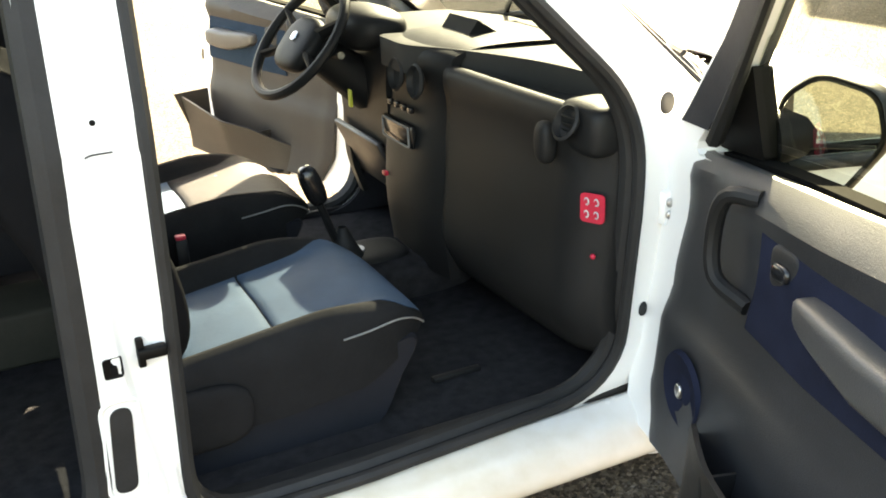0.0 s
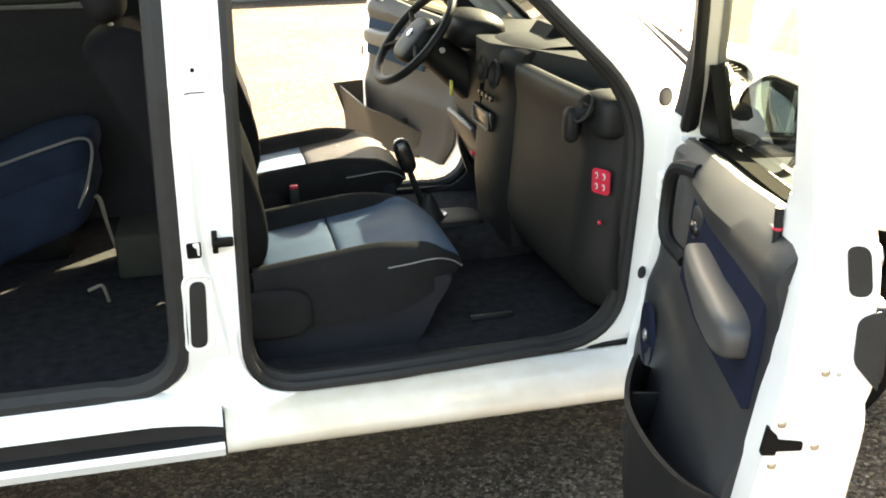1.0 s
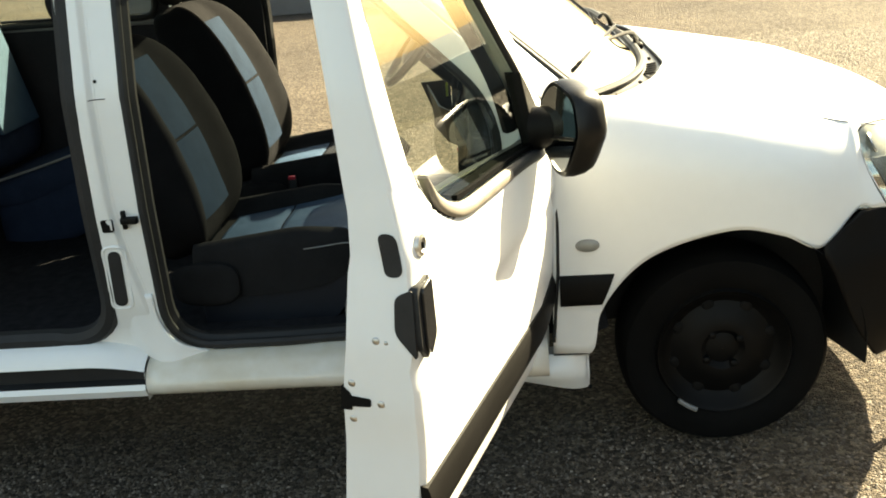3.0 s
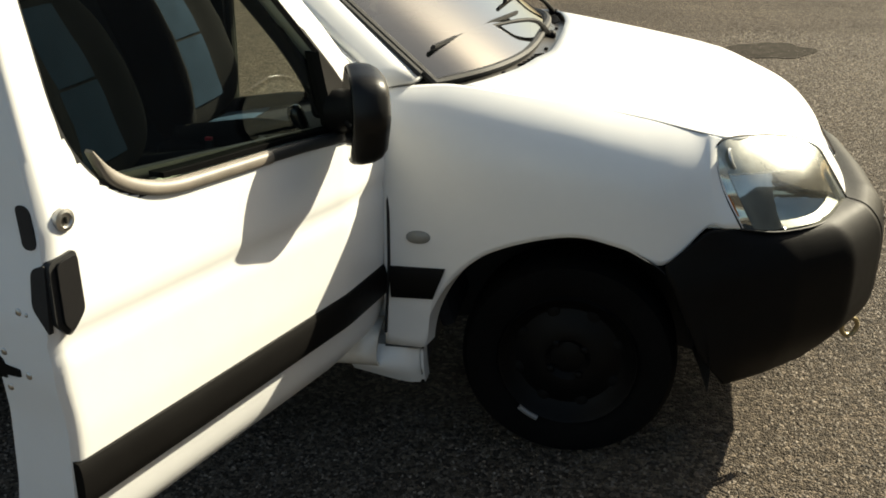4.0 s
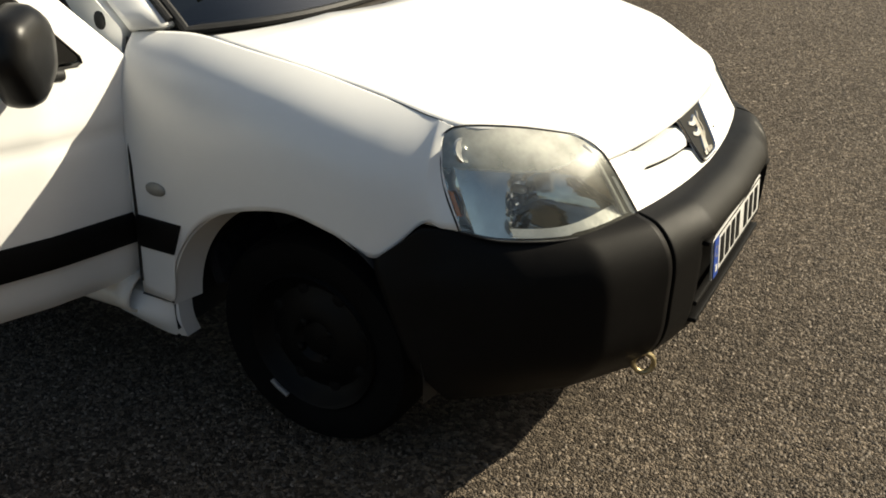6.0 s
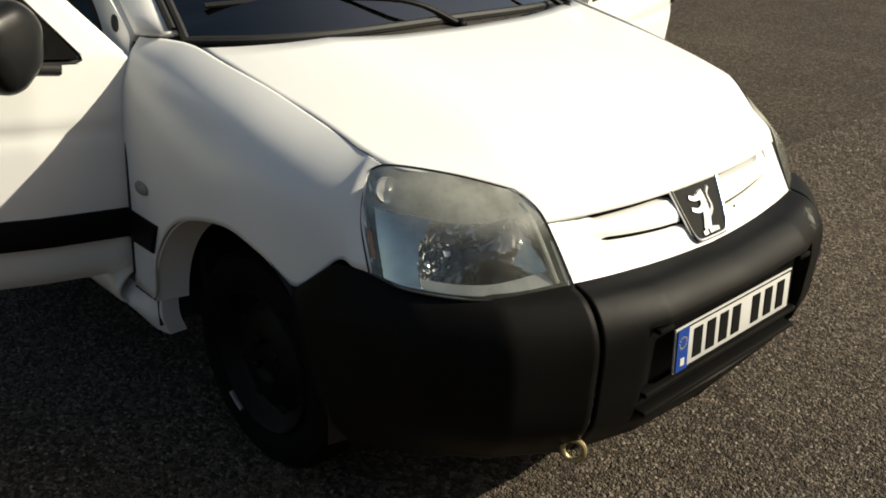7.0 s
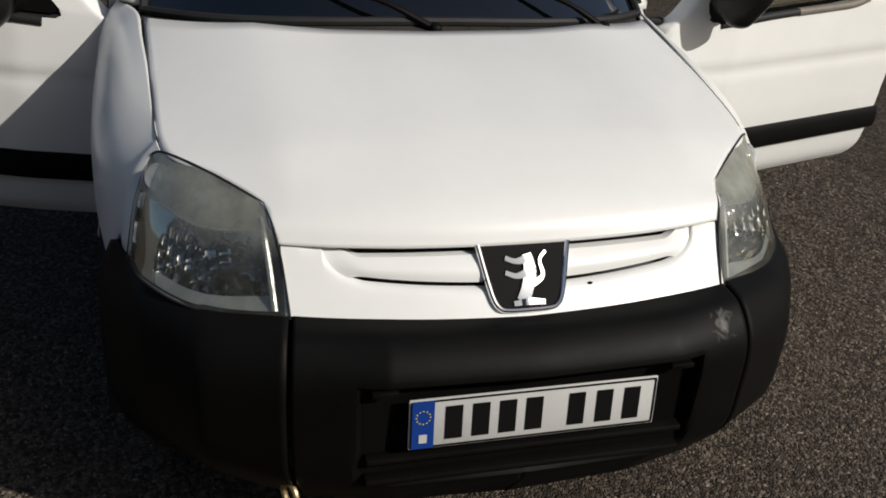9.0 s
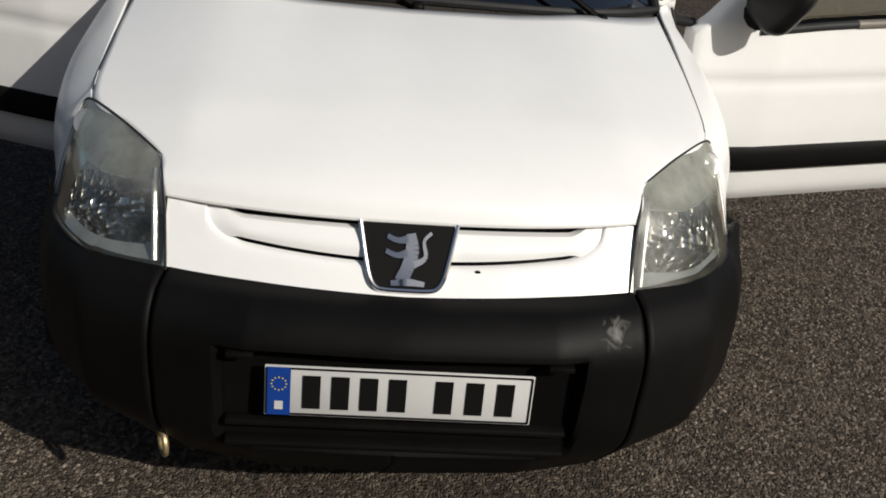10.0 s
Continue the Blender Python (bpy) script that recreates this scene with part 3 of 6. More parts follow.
# the mark: plain silver strokes
strokes = bmesh.new()
for line, wide in ((((-0.012, 0.672), (0.000, 0.694), (0.008, 0.722), (0.004, 0.750)), (0.012, 0.012, 0.013, 0.009)), (((0.004, 0.742), (-0.020, 0.738), (-0.040, 0.744)), (0.007, 0.0045, 0.004)),
                   (((0.004, 0.720), (-0.020, 0.714), (-0.042, 0.720)), (0.007, 0.0045, 0.004)), (((-0.030, 0.669), (0.002, 0.672), (0.034, 0.669)), (0.004, 0.006, 0.004)),
                   (((0.012, 0.700), (0.034, 0.712), (0.030, 0.738), (0.044, 0.752)), (0.006, 0.004, 0.003, 0.003))):
    path = cr([Vector((a, b, 0)) for a, b in line], 14)
    radii = [interp(q / 13 * (len(wide) - 1), tuple(range(len(wide))), wide) for q in range(14)]
    for q in range(13):
        d = (path[q + 1] - path[q]).normalized()
        n = Vector((-d.y, d.x, 0))
        quad = [path[q] + n * radii[q], path[q] - n * radii[q], path[q + 1] - n * radii[q + 1], path[q + 1] + n * radii[q + 1]]
        low, high = ([strokes.verts.new(on_face(p.x, p.y, h - 0.05 * abs(p.x))) for p in quad] for h in (0.006, 0.012))
        strokes.faces.new(high)
        for e0 in range(4):
            strokes.faces.new((low[e0], low[(e0 + 1) % 4], high[(e0 + 1) % 4], high[e0]))
bmesh.ops.remove_doubles(strokes, verts=strokes.verts, dist=0.0002)
bmesh.ops.recalc_face_normals(strokes, faces=strokes.faces)
part("emblem", strokes, SILVER, badge, "plain silver emblem")

# bumper: a skin along the plan, right end to left end
def bumper_profile(k):
    """Points of the section at a station 0 (middle) to 1 (wheel arch): x, y, z from the top edge down."""
    st = (0.0, 0.28, 0.50, 0.66, 0.80, 0.90, 1.0)
    def g(*v):
        return interp(k, st, v)
    y = g(0, 0.28, 0.455, 0.61, 0.715, 0.775, 0.805)
    top = (g(0.735, 0.725, 0.695, 0.60, 0.47, 0.33, 0.232), min(y, g(0, 0.28, 0.45, 0.60, 0.70, 0.775, 0.80)), g(0.640, 0.646, 0.652, 0.648, 0.650, 0.662, 0.574))
    brow = (g(0.80, 0.79, 0.755, 0.655, 0.51, 0.36, 0.238), y + 0.005, g(0.628, 0.632, 0.632, 0.622, 0.615, 0.60, 0.55))
    nose = (g(0.848, 0.838, 0.795, 0.695, 0.545, 0.395, 0.262), y + 0.012, g(0.575, 0.575, 0.57, 0.56, 0.55, 0.54, 0.50))
    mid = (g(0.850, 0.842, 0.798, 0.70, 0.55, 0.41, 0.295), y + 0.012, g(0.48, 0.48, 0.47, 0.46, 0.45, 0.44, 0.42))
    low = (g(0.835, 0.828, 0.785, 0.685, 0.54, 0.425, 0.335), y + 0.005, g(0.36, 0.36, 0.355, 0.35, 0.345, 0.34, 0.335))
    foot = (g(0.778, 0.762, 0.715, 0.61, 0.50, 0.43, 0.395), y - 0.03, g(0.250, 0.250, 0.248, 0.245, 0.245, 0.248, 0.25))
    return [Vector(p) for p in (top, brow, nose, mid, low, foot)]


def recessed(p):
    t = 1.0
    for edge in ((0.352 - abs(p.y)) / 0.012, (0.572 - p.z) / 0.010, (p.z - 0.325) / 0.02):
        t = min(t, max(0.0, min(1.0, edge)))
    return Vector((lerp(p.x, min(p.x, 0.800), t), p.y, p.z))


def bumper_cols(k0, k1, n, rows_n, dent=False):
    cols = []
    for k in np.linspace(k0, k1, n):
        p = cr([Vector((v.x, v.y if k >= 0 else -v.y, v.z)) for v in bumper_profile(abs(k))], rows_n)
        cols.append([recessed(v) if dent else Vector((v.x, v.y * (1.0 + 0.012 * min(1.0, max(0.0, abs(k) - 0.5) / 0.12) if v.y > 0 else 1.0), v.z)) for v in p])
    return [[c[j] for c in cols] for j in range(rows_n)]


front_bumper = part("front_bumper", grid_bm(bumper_cols(-0.497, 0.497, 121, 80, True)), BUMPER, van, "black unpainted plastic front bumper")
thick(front_bumper, 0.010, 0)
for s, side in SIDES:
    thick(part("bumper_corner", grid_bm(bumper_cols(s * 0.506, s * 1.0, 44, 50)), BLACK_PLASTIC, front_bumper, "black wrap-round bumper corner"), 0.012, 0)
# ledges of the lower intake
for z, d in ((0.398, 0.835), (0.352, 0.838)):
    part("intake_bar", box_bm((0.03, 0.66, 0.014), (d - 0.018, 0, z), 0.005), BLACK_PLASTIC, front_bumper)
part("plate_clip", box_bm((0.02, 0.05, 0.012), (0.832, -0.30, 0.556), 0.003), BLACK_PLASTIC, front_bumper)
part("plate_clip", box_bm((0.02, 0.05, 0.012), (0.832, 0.30, 0.556), 0.003), BLACK_PLASTIC, front_bumper)

# number plate, its characters as plain bars
plate = part("number_plate", box_bm((0.006, 0.52, 0.11), (0.836, 0, 0.482), 0.003), PLATE_WHITE, van, "white number plate with blue end band and dark bars")
part("edge_line", plate_bm(rounded([(-0.257, 0.430, 0.004), (0.257, 0.430, 0.004), (0.257, 0.534, 0.004), (-0.257, 0.534, 0.004)]),
                           [rounded([(-0.253, 0.434, 0.004), (0.253, 0.434, 0.004), (0.253, 0.530, 0.004), (-0.253, 0.530, 0.004)])], lambda a, b: Vector((0.8402, a, b)), (-0.001, 0, 0)), INK, plate)
part("blue_band", box_bm((0.002, 0.044, 0.104), (0.8402, -0.232, 0.482), 0.0), PLATE_BLUE, plate, "blue band")
part("band_bar", box_bm((0.002, 0.016, 0.018), (0.8415, -0.232, 0.452), 0.0), PLATE_WHITE, plate)
dots = bmesh.new()
for k in range(12):
    a = k * math.pi / 6
    bmesh.ops.create_circle(dots, cap_ends=True, segments=6, radius=0.0018, matrix=pose(0.8416, -0.232 + 0.014 * math.cos(a), 0.499 + 0.014 * math.sin(a), 0, 90, 0))
part("band_dots", dots, material("band_yellow", (0.55, 0.45, 0.05), 0.4), plate)
for y in (-0.170, -0.115, -0.060, -0.005, 0.085, 0.145, 0.205):
    part("plate_bar", box_bm((0.002, 0.034, 0.072), (0.8402, y, 0.482), 0.0), INK, plate)
plate.matrix_local = Matrix.Translation((0.836, 0, 0.4815)) @ Matrix.Rotation(radians(-4), 4, "Y") @ Matrix.Diagonal((1, 0.975, 0.975, 1)) @ Matrix.Translation((-0.836, 0, -0.482))

# towing eye
ring = [Vector((0.755 + 0.022 * math.cos(a), -0.463 + 0.010 * math.cos(a), 0.285 + 0.026 * math.sin(a))) for a in np.linspace(0, 2 * math.pi, 20)[:-1]]
tow = part("towing_eye", tube_bm(ring, 0.0065, 8, loop=True), BRASS, van, "small worn metal towing eye")
part("shank", tube_bm([(0.70, -0.45, 0.30), (0.737, -0.458, 0.288)], 0.008, 8), STEEL_BLACK, tow)


# headlamps
def lamp_grid(inset=0.0, nu=26, nv=20):
    outer = [(0.338, 0.690, 0.840), (0.362, 0.722, 0.755), (0.413, 0.742, 0.662)]
    one = [(0.372, 0.660, 0.858), (0.455, 0.690, 0.745), (0.505, 0.710, 0.648)]
    two = [(0.462, 0.575, 0.846), (0.575, 0.605, 0.740), (0.620, 0.615, 0.644)]
    inner = [(0.551, 0.489, 0.820), (0.606, 0.478, 0.793), (0.642, 0.468, 0.744), (0.698, 0.459, 0.656)]
    g = surf([outer, one, two, inner], nv, nu)
    c = Vector((0.52, 0.60, 0.75))
    return [[c + (p - c) * 1.035 for p in r] for r in g]


def lamp_point(p, s, back=0.0):
    return Vector((p.x - back * 0.8, s * (widen(s, p.y) - back * 0.4), p.z))


for s, side in SIDES:
    g = lamp_grid()
    ringp = g[0] + [r[-1] for r in g[1:]] + g[-1][-2::-1] + [r[0] for r in g[-2:0:-1]]
    behind = lambda p, f=1.0: Vector((p.x - f * (0.10 + 0.16 * min(1.0, max(0.0, (0.70 - p.y) / 0.24))), s * widen(s, p.y), p.z))
    lamp = part("headlamp", grid_bm([[behind(p) for p in r] for r in g]), CLOUDED, van, "clear hazy headlamp with chrome reflectors and amber corner")
    part("housing", grid_bm([[behind(p, f) for p in ringp] for f in (0.0, 0.5, 1.0)], loop_u=True), CLOUDED, lamp, "silvery lamp housing")
    part("lens", grid_bm([[lamp_point(p, s) for p in r] for r in g]), LENS, lamp, "clear glossy lens")
    part("seal", tube_bm([lamp_point(p, s) for p in ringp], 0.0024, 6, loop=True), RUBBER, lamp)
    fine = lamp_grid(nu=53, nv=41)
    # main reflector: a deep dish facing ahead, cut into flutes and small curved facets
    dish = lamp_grid(nu=159, nv=81)
    hollow = []
    for i in range(24, 151):
        row = []
        for j in range(27, 79):
            u, v = (i - 24) / 126.0, (j - 27) / 51.0
            p = dish[i][j]
            front = p.x - 0.010
            dy, dz = p.y - 0.585, p.z - 0.712
            x = 0.452 + 3.2 * dy * dy + 4.5 * dz * dz
            if v < 0.20:
                x += 0.0030 * ((i // 3) % 2)
            elif math.hypot(dy / 0.030, dz / 0.030) > 1:
                cu, cv = u * 13, v * 3.6
                fu, fv = cu - int(cu) - 0.5, cv - int(cv) - 0.5
                lean, nod = math.sin(int(cu) * 5.13 + int(cv) * 2.71), math.sin(int(cu) * 1.93 + int(cv) * 4.37)
                x += 0.016 * (fu * fu + 0.6 * fv * fv) + 0.005 * lean * fu + 0.007 * nod * fv
            wall = max(0.0, (u - 0.94) / 0.06, (0.05 - v) / 0.05, (v - 0.95) / 0.05)
            x = min(lerp(x, front, min(1.0, wall)), front)
            row.append(Vector((x, s * widen(s, p.y - 0.4 * (p.x - x) * max(0.0, 0.25 - u)), p.z)))
        hollow.append(row)
    part("reflector", grid_bm(hollow), REFLECTOR, lamp, "fluted chrome reflector", sharp=12)
    c = Vector((0.456, s * widen(s, 0.585), 0.712))
    turn_in = Matrix.Translation(c)
    bm = lathe_bm([(0.0, 0.026), (0.006, 0.024), (0.008, 0.020), (0.002, 0.012), (0.0, 0.001)], (0, 0, 0), "x", 28)
    bm.transform(turn_in)
    part("bulb_ring", bm, CHROME, lamp)
    bm = lathe_bm([(0.0, 0.010), (0.022, 0.010), (0.030, 0.007), (0.034, 0.001)], (0, 0, 0), "x", 18)
    bm.transform(turn_in)
    part("bulb", bm, STEEL, lamp)
    ledge = [[lamp_point(fine[i][j], s, lerp(0.024, 0.008, (j - 36) / 3)) for i in range(8, 50)] for j in range(36, 40)]
    part("ledge", grid_bm(ledge), CLOUDED, lamp, "silvery ledge below the bowl")
    part("bezel_post", tube_bm([lamp_point(p, s, 0.012) for p in fine[8][13:37]], 0.003, 6), GLOSS_BLACK, lamp)
    # upper indicator chamber, hazy
    up = [[lamp_point(p, s, 0.010 + 0.006 * math.sin(j / 14 * math.pi)) for j, p in enumerate(r[0:15])] for r in fine[8:53]]
    part("indicator_chamber", grid_bm(up), CHAMBER, lamp, "hazy yellowed indicator chamber")
    bm = lathe_bm([(0.0, 0.030), (0.004, 0.026), (0.002, 0.012), (0.006, 0.001)], (0, 0, 0), "x", 24)
    bm.transform(Matrix.Translation(lamp_point(fine[15][8], s, 0.012)) @ Matrix.Rotation(s * radians(20), 4, "Z") @ Matrix.Rotation(radians(-25), 4, "Y"))
    part("indicator_dish", bm, CLOUDED, lamp, "clouded indicator dish")
    part("bezel_bar", tube_bm([lamp_point(r[14], s, 0.009) for r in fine[8:51]], 0.0028, 6), CLOUDED, lamp)
    part("inner_bezel", tube_bm([lamp_point(p, s, 0.009) for p in fine[49][10:40]], 0.0065, 8), CLOUDED, lamp)
    part("corner_reflector", grid_bm([[lamp_point(p, s, 0.014 + 0.022 * math.sin(i_ / 9 * math.pi) + 0.004 * math.sin(j_ * 0.5)) for j_, p in enumerate(r[1:40])] for i_, r in enumerate(fine[0:10])]), REFLECTOR, lamp, "silvery corner of the lamp")
    part("amber_corner", grid_bm([[lamp_point(p, s, 0.020) for p in r[24:35]] for r in fine[3:6]]), ORANGE, lamp, "amber corner reflector")
    part("corner_strip", tube_bm([lamp_point(p, s, 0.010) for p in fine[8][3:12]], 0.0018, 5), PIPING, lamp)

# windscreen, its rubber and the scuttle
def ws_row(x_mid, z_mid, x_side, y_side, z_side, power):
    return [(lerp(x_mid, x_side, abs(k) ** power), k * y_side, lerp(z_mid, z_side, abs(k) ** 2)) for k in np.linspace(-1, 1, 13)]


ws = surf([ws_row(-0.150, 1.004, -0.350, 0.698, 0.986, 3.6), ws_row(-0.60, 1.378, -0.78, 0.655, 1.360, 2.6), ws_row(-1.06, 1.720, -1.18, 0.600, 1.690, 2.2)], 49, 25)
windscreen = part("windscreen", grid_bm(ws), WINDSCREEN, van, "raked tinted windscreen")
edge = [r[0] for r in ws[::-1]] + ws[0][1:-1] + [r[-1] for r in ws]
part("rubber_seal", tube_bm([p + Vector((0.004, 0, 0.004)) for p in edge], 0.012, 8), RUBBER, windscreen, "black windscreen rubber")
for s, side in SIDES:
    lip = [(r[0] if s < 0 else r[-1]) + Vector((0.006, s * 0.020, -0.004)) for r in ws[:0:-1]]
    part("seal_lip", tube_bm(lip, 0.010, 8), RUBBER, windscreen)
# scuttle: from the foot of the glass to the rear edge of the bonnet
scuttle_rows = []
for f in (0, 0.15, 0.3, 0.5, 0.75, 1.0, 1.12):
    row = []
    for k, p in zip(np.linspace(-1, 1, 49), ws[0]):
        out = Vector((-0.088 - 0.236 * abs(k) ** 4.2, 0.720 * k, 0.986 - 0.012 * abs(k) ** 3))
        q = p.lerp(out, f)
        row.append(q + Vector((0, 0, -0.002 - 0.006 * math.sin(min(1, f) * math.pi) - (0.03 if f > 1 else 0))))
    scuttle_rows.append(row)
scuttle = part("scuttle_panel", grid_bm(scuttle_rows), SCUTTLE, van, "grey-brown plastic scuttle panel with air slots")
for s in (-1, 1):
    for y in (0.30, 0.335, 0.37, 0.405, 0.44):
        k = y / 0.722
        x = -0.094 - 0.246 * k ** 4.2
        part("air_slot", box_bm((0.034, 0.014, 0.006), (x - 0.030, s * y, 0.991), 0.002, turn=(0, -12, s * 24)), INK, scuttle)
    for y in (0.19, 0.55):
        k = y / 0.722
        part("clip", soft_bm((0.012, 0.016, 0.008), (-0.094 - 0.246 * k ** 4.2 - 0.022, s * y, 0.989), 2.5, 8), INK, scuttle)


def wiper(base, knee, tip0, tip1):
    arm = part("wiper", tube_bm(cr([base, knee, lerp(Vector(tip0), Vector(tip1), 0.5)], 12), [0.010, 0.009, 0.009, 0.008, 0.007, 0.007, 0.006, 0.006, 0.005, 0.005, 0.005, 0.005], 8), BLACK_PLASTIC, van, "black wiper resting on the windscreen")
    part("wiper_blade", tube_bm(cr([tip0, lerp(Vector(tip0), Vector(tip1), 0.5) + Vector((0.004, 0, 0.004)), tip1], 14), 0.006, 6, flat=1.6), RUBBER, arm)
    part("pivot_cap", soft_bm((0.04, 0.035, 0.03), base, 2.5, 10), BLACK_PLASTIC, arm)


def on_screen(u, v, lift=0.014):
    p = ws[min(24, int(v))][min(48, int(u))]
    return Vector((p.x + lift * 0.75, p.y, p.z + lift))


wiper((-0.125, 0.02, 0.995), on_screen(19, 1, 0.03), on_screen(2, 2), on_screen(20, 2))
wiper((-0.150, 0.50, 0.995), on_screen(37, 1, 0.03), on_screen(21, 3), on_screen(40, 2))

# body side: frame with the front door opening and the rear side opening
DOOR_HOLE = rounded([(-0.597, 0.375, 0.16), (-0.573, 1.000, 0.13), (-1.225, 1.645, 0.08), (-1.50, 1.66, 0.07), (-1.535, 0.375, 0.14)], 8)
SLIDE_HOLE = rounded([(-1.652, 0.42, 0.14), (-1.612, 1.66, 0.06), (-2.44, 1.67, 0.08), (-2.46, 0.42, 0.10)], 8)
SIDE_WINDOW = rounded([(-1.945, 1.140, 0.06), (-1.915, 1.600, 0.06), (-2.760, 1.600, 0.06), (-2.780, 1.140, 0.06)], 6)
FRAME = rounded([(-0.478, 0.30, 0), (-0.470, 0.96, 0.0), (-0.46, 0.995, 0.02), (-0.60, 1.115, 0.1), (-1.22, 1.72, 0.12), (-1.5, 1.765, 0.05), (-3.25, 1.77, 0.12), (-3.30, 0.30, 0.08)], 6)
for s, side in SIDES:
    holes = [dense(DOOR_HOLE), dense(SLIDE_HOLE)] if s < 0 else [dense(DOOR_HOLE), dense(SIDE_WINDOW)]
    bm = plate_bm(dense(FRAME), holes, lambda a, b: Vector((a, s * side_y(a, b), b)), (0, -s * 0.055, 0))
    frame_part = part("body_side", bm, WHITE, van, "white painted body side with open door apertures", sharp=50)
    seal = [Vector((a, s * (side_y(a, b) - 0.008), b)) for a, b in dense([(lerp(-1.06, a, 0.985), lerp(1.0, b, 0.985)) for a, b in DOOR_HOLE], 0.04)]
    part("door_seal", tube_bm(seal, 0.013, 8, loop=True), RUBBER, frame_part, "black rubber door seal")
    lining = [Vector((a, s * (side_y(a, b) - 0.042), b)) for a, b in dense([(lerp(-1.06, a, 0.985), lerp(1.0, b, 0.985)) for a, b in DOOR_HOLE], 0.04)]
    part("seal_lining", tube_bm(lining, 0.020, 8, loop=True), RUBBER, frame_part)
    if s < 0:
        seal = [Vector((a, s * (side_y(a, b) - 0.008), b)) for a, b in dense([(lerp(-2.07, a, 0.975), lerp(1.0, b, 0.98)) for a, b in SLIDE_HOLE], 0.04)]
        part("door_seal", tube_bm(seal, 0.028, 8, loop=True), RUBBER, frame_part, "black rubber door seal")

    lined = [dense(h) for h in ([DOOR_HOLE, SLIDE_HOLE] if s < 0 else [DOOR_HOLE, SIDE_WINDOW])]
    part("pillar_trim", plate_bm(dense(rounded([(-0.50, 0.34, 0), (-0.49, 0.98, 0.02), (-1.25, 1.70, 0.1), (-3.2, 1.72, 0.1), (-3.2, 0.34, 0)], 4)), lined, lambda a, b: Vector((a, s * (side_y(a, b) - 0.060), b)), (0, -s * 0.02, 0)), LINING, frame_part, "dark inner pillar trim", sharp=50)
    part("sill_trim", box_bm((1.02, 0.07, 0.018), (-1.07, s * 0.722, 0.378), 0.006), RUBBER, frame_part, "black sill trim")
    # pillar between windscreen and door, and roof edge
    pil = surf([[(-0.385, s * 0.698, 0.994), (-0.77, s * 0.662, 1.352), (-1.17, s * 0.612, 1.688)],
                [(-0.40, s * 0.735, 0.996), (-0.79, s * 0.700, 1.352), (-1.19, s * 0.650, 1.692)],
                [(-0.455, s * 0.768, 0.992), (-0.83, s * 0.742, 1.335), (-1.22, s * 0.690, 1.680)]], 20, 9)
    thick(part("windscreen_pillar", grid_bm(pil), WHITE, frame_part), 0.03, 0)
    # sill
    secs = [(-0.765, 0.372), (-0.80, 0.366), (-0.842, 0.350), (-0.868, 0.315), (-0.866, 0.288), (-0.835, 0.268), (-0.79, 0.262)]
    xs = np.linspace(-0.485, -1.585, 24)
    prof = [(v.x, v.y) for v in cr([Vector((a, b, 0)) for a, b in secs], 22)]
    grid = [[Vector((x, s * abs(y), z)) for x in xs] for y, z in prof]
    sill = part("sill", grid_bm(grid), SILL_WHITE, van, "dusty white sill with tan ground reflection in its paint")
    thick(sill, 0.008, 0)
    xs2 = [-1.590 - 1.61 * k ** 2 for k in np.linspace(0, 1, 24)]
    for nm, pr, mt in (("rail_top", [(0.79, 0.425), (0.83, 0.415), (0.856, 0.392), (0.862, 0.368)], WHITE), ("rail_channel", [(0.862, 0.368), (0.835, 0.366), (0.832, 0.314), (0.866, 0.311)], RUBBER),
                       ("rail_lip", [(0.866, 0.311), (0.872, 0.296), (0.860, 0.272), (0.80, 0.262)], WHITE)):
        joined = {"rail_top": [(0.772, 0.392), (0.80, 0.378), (0.838, 0.362), (0.858, 0.345)], "rail_channel": [(0.858, 0.345), (0.846, 0.343), (0.846, 0.318), (0.866, 0.311)]}.get(nm, pr)
        grid = []
        for (y0, z0), (y1, z1) in zip(pr, joined):
            fade = [max(0.0, min(1.0, 1 - (-1.590 - x) / 0.16)) ** 1.6 for x in xs2]
            grid.append([Vector((x, s * lerp(y0, y1, w), lerp(z0, z1, w))) for x, w in zip(xs2, fade)])
        part(nm, grid_bm(grid), mt, sill, "black sliding door rail" if mt is RUBBER else "")
    # the pillar's foot sweeps out into the sill
    foot_rows = []
    for f in np.linspace(0, 1, 14):
        z = lerp(0.560, 0.350, f)
        d = max(0.0, min(0.1399, 0.515 - z))
        x_front = -1.395 - 0.14 * math.sqrt(1 - (d / 0.14) ** 2)
        row = []
        for u in np.linspace(0, 1, 14):
            x = lerp(-1.640, x_front - 0.004, u)
            w = min(1.0, u / 0.45)
            w = w * w * (3 - 2 * w) * max(0.0, min(1.0, (-1.405 - x) / 0.10))
            row.append(Vector((x, s * (side_y(x, z) - 0.006 + w * (0.008 + 0.040 * f ** 2.2)), z)))
        foot_rows.append(row)
    thick(part("pillar_foot", grid_bm(foot_rows), WHITE, frame_part, "white pillar foot curving into the sill"), 0.006, 0)
    part("rail_end", grid_bm([[Vector((-1.588, s * y, z)) for y in (0.80, 0.866)] for z in (0.262, 0.343)]), WHITE, sill)

# fittings on the right B-pillar and A-post
right_frame = [o for o in van.children if o.name.startswith("body_side")][0]


def step_x(b):
    return smooth(b, (0.40, 0.50, 0.60, 0.70, 0.80, 0.95, 1.15, 1.70), (-1.530, -1.545, -1.562, -1.578, -1.588, -1.587, -1.582, -1.574))


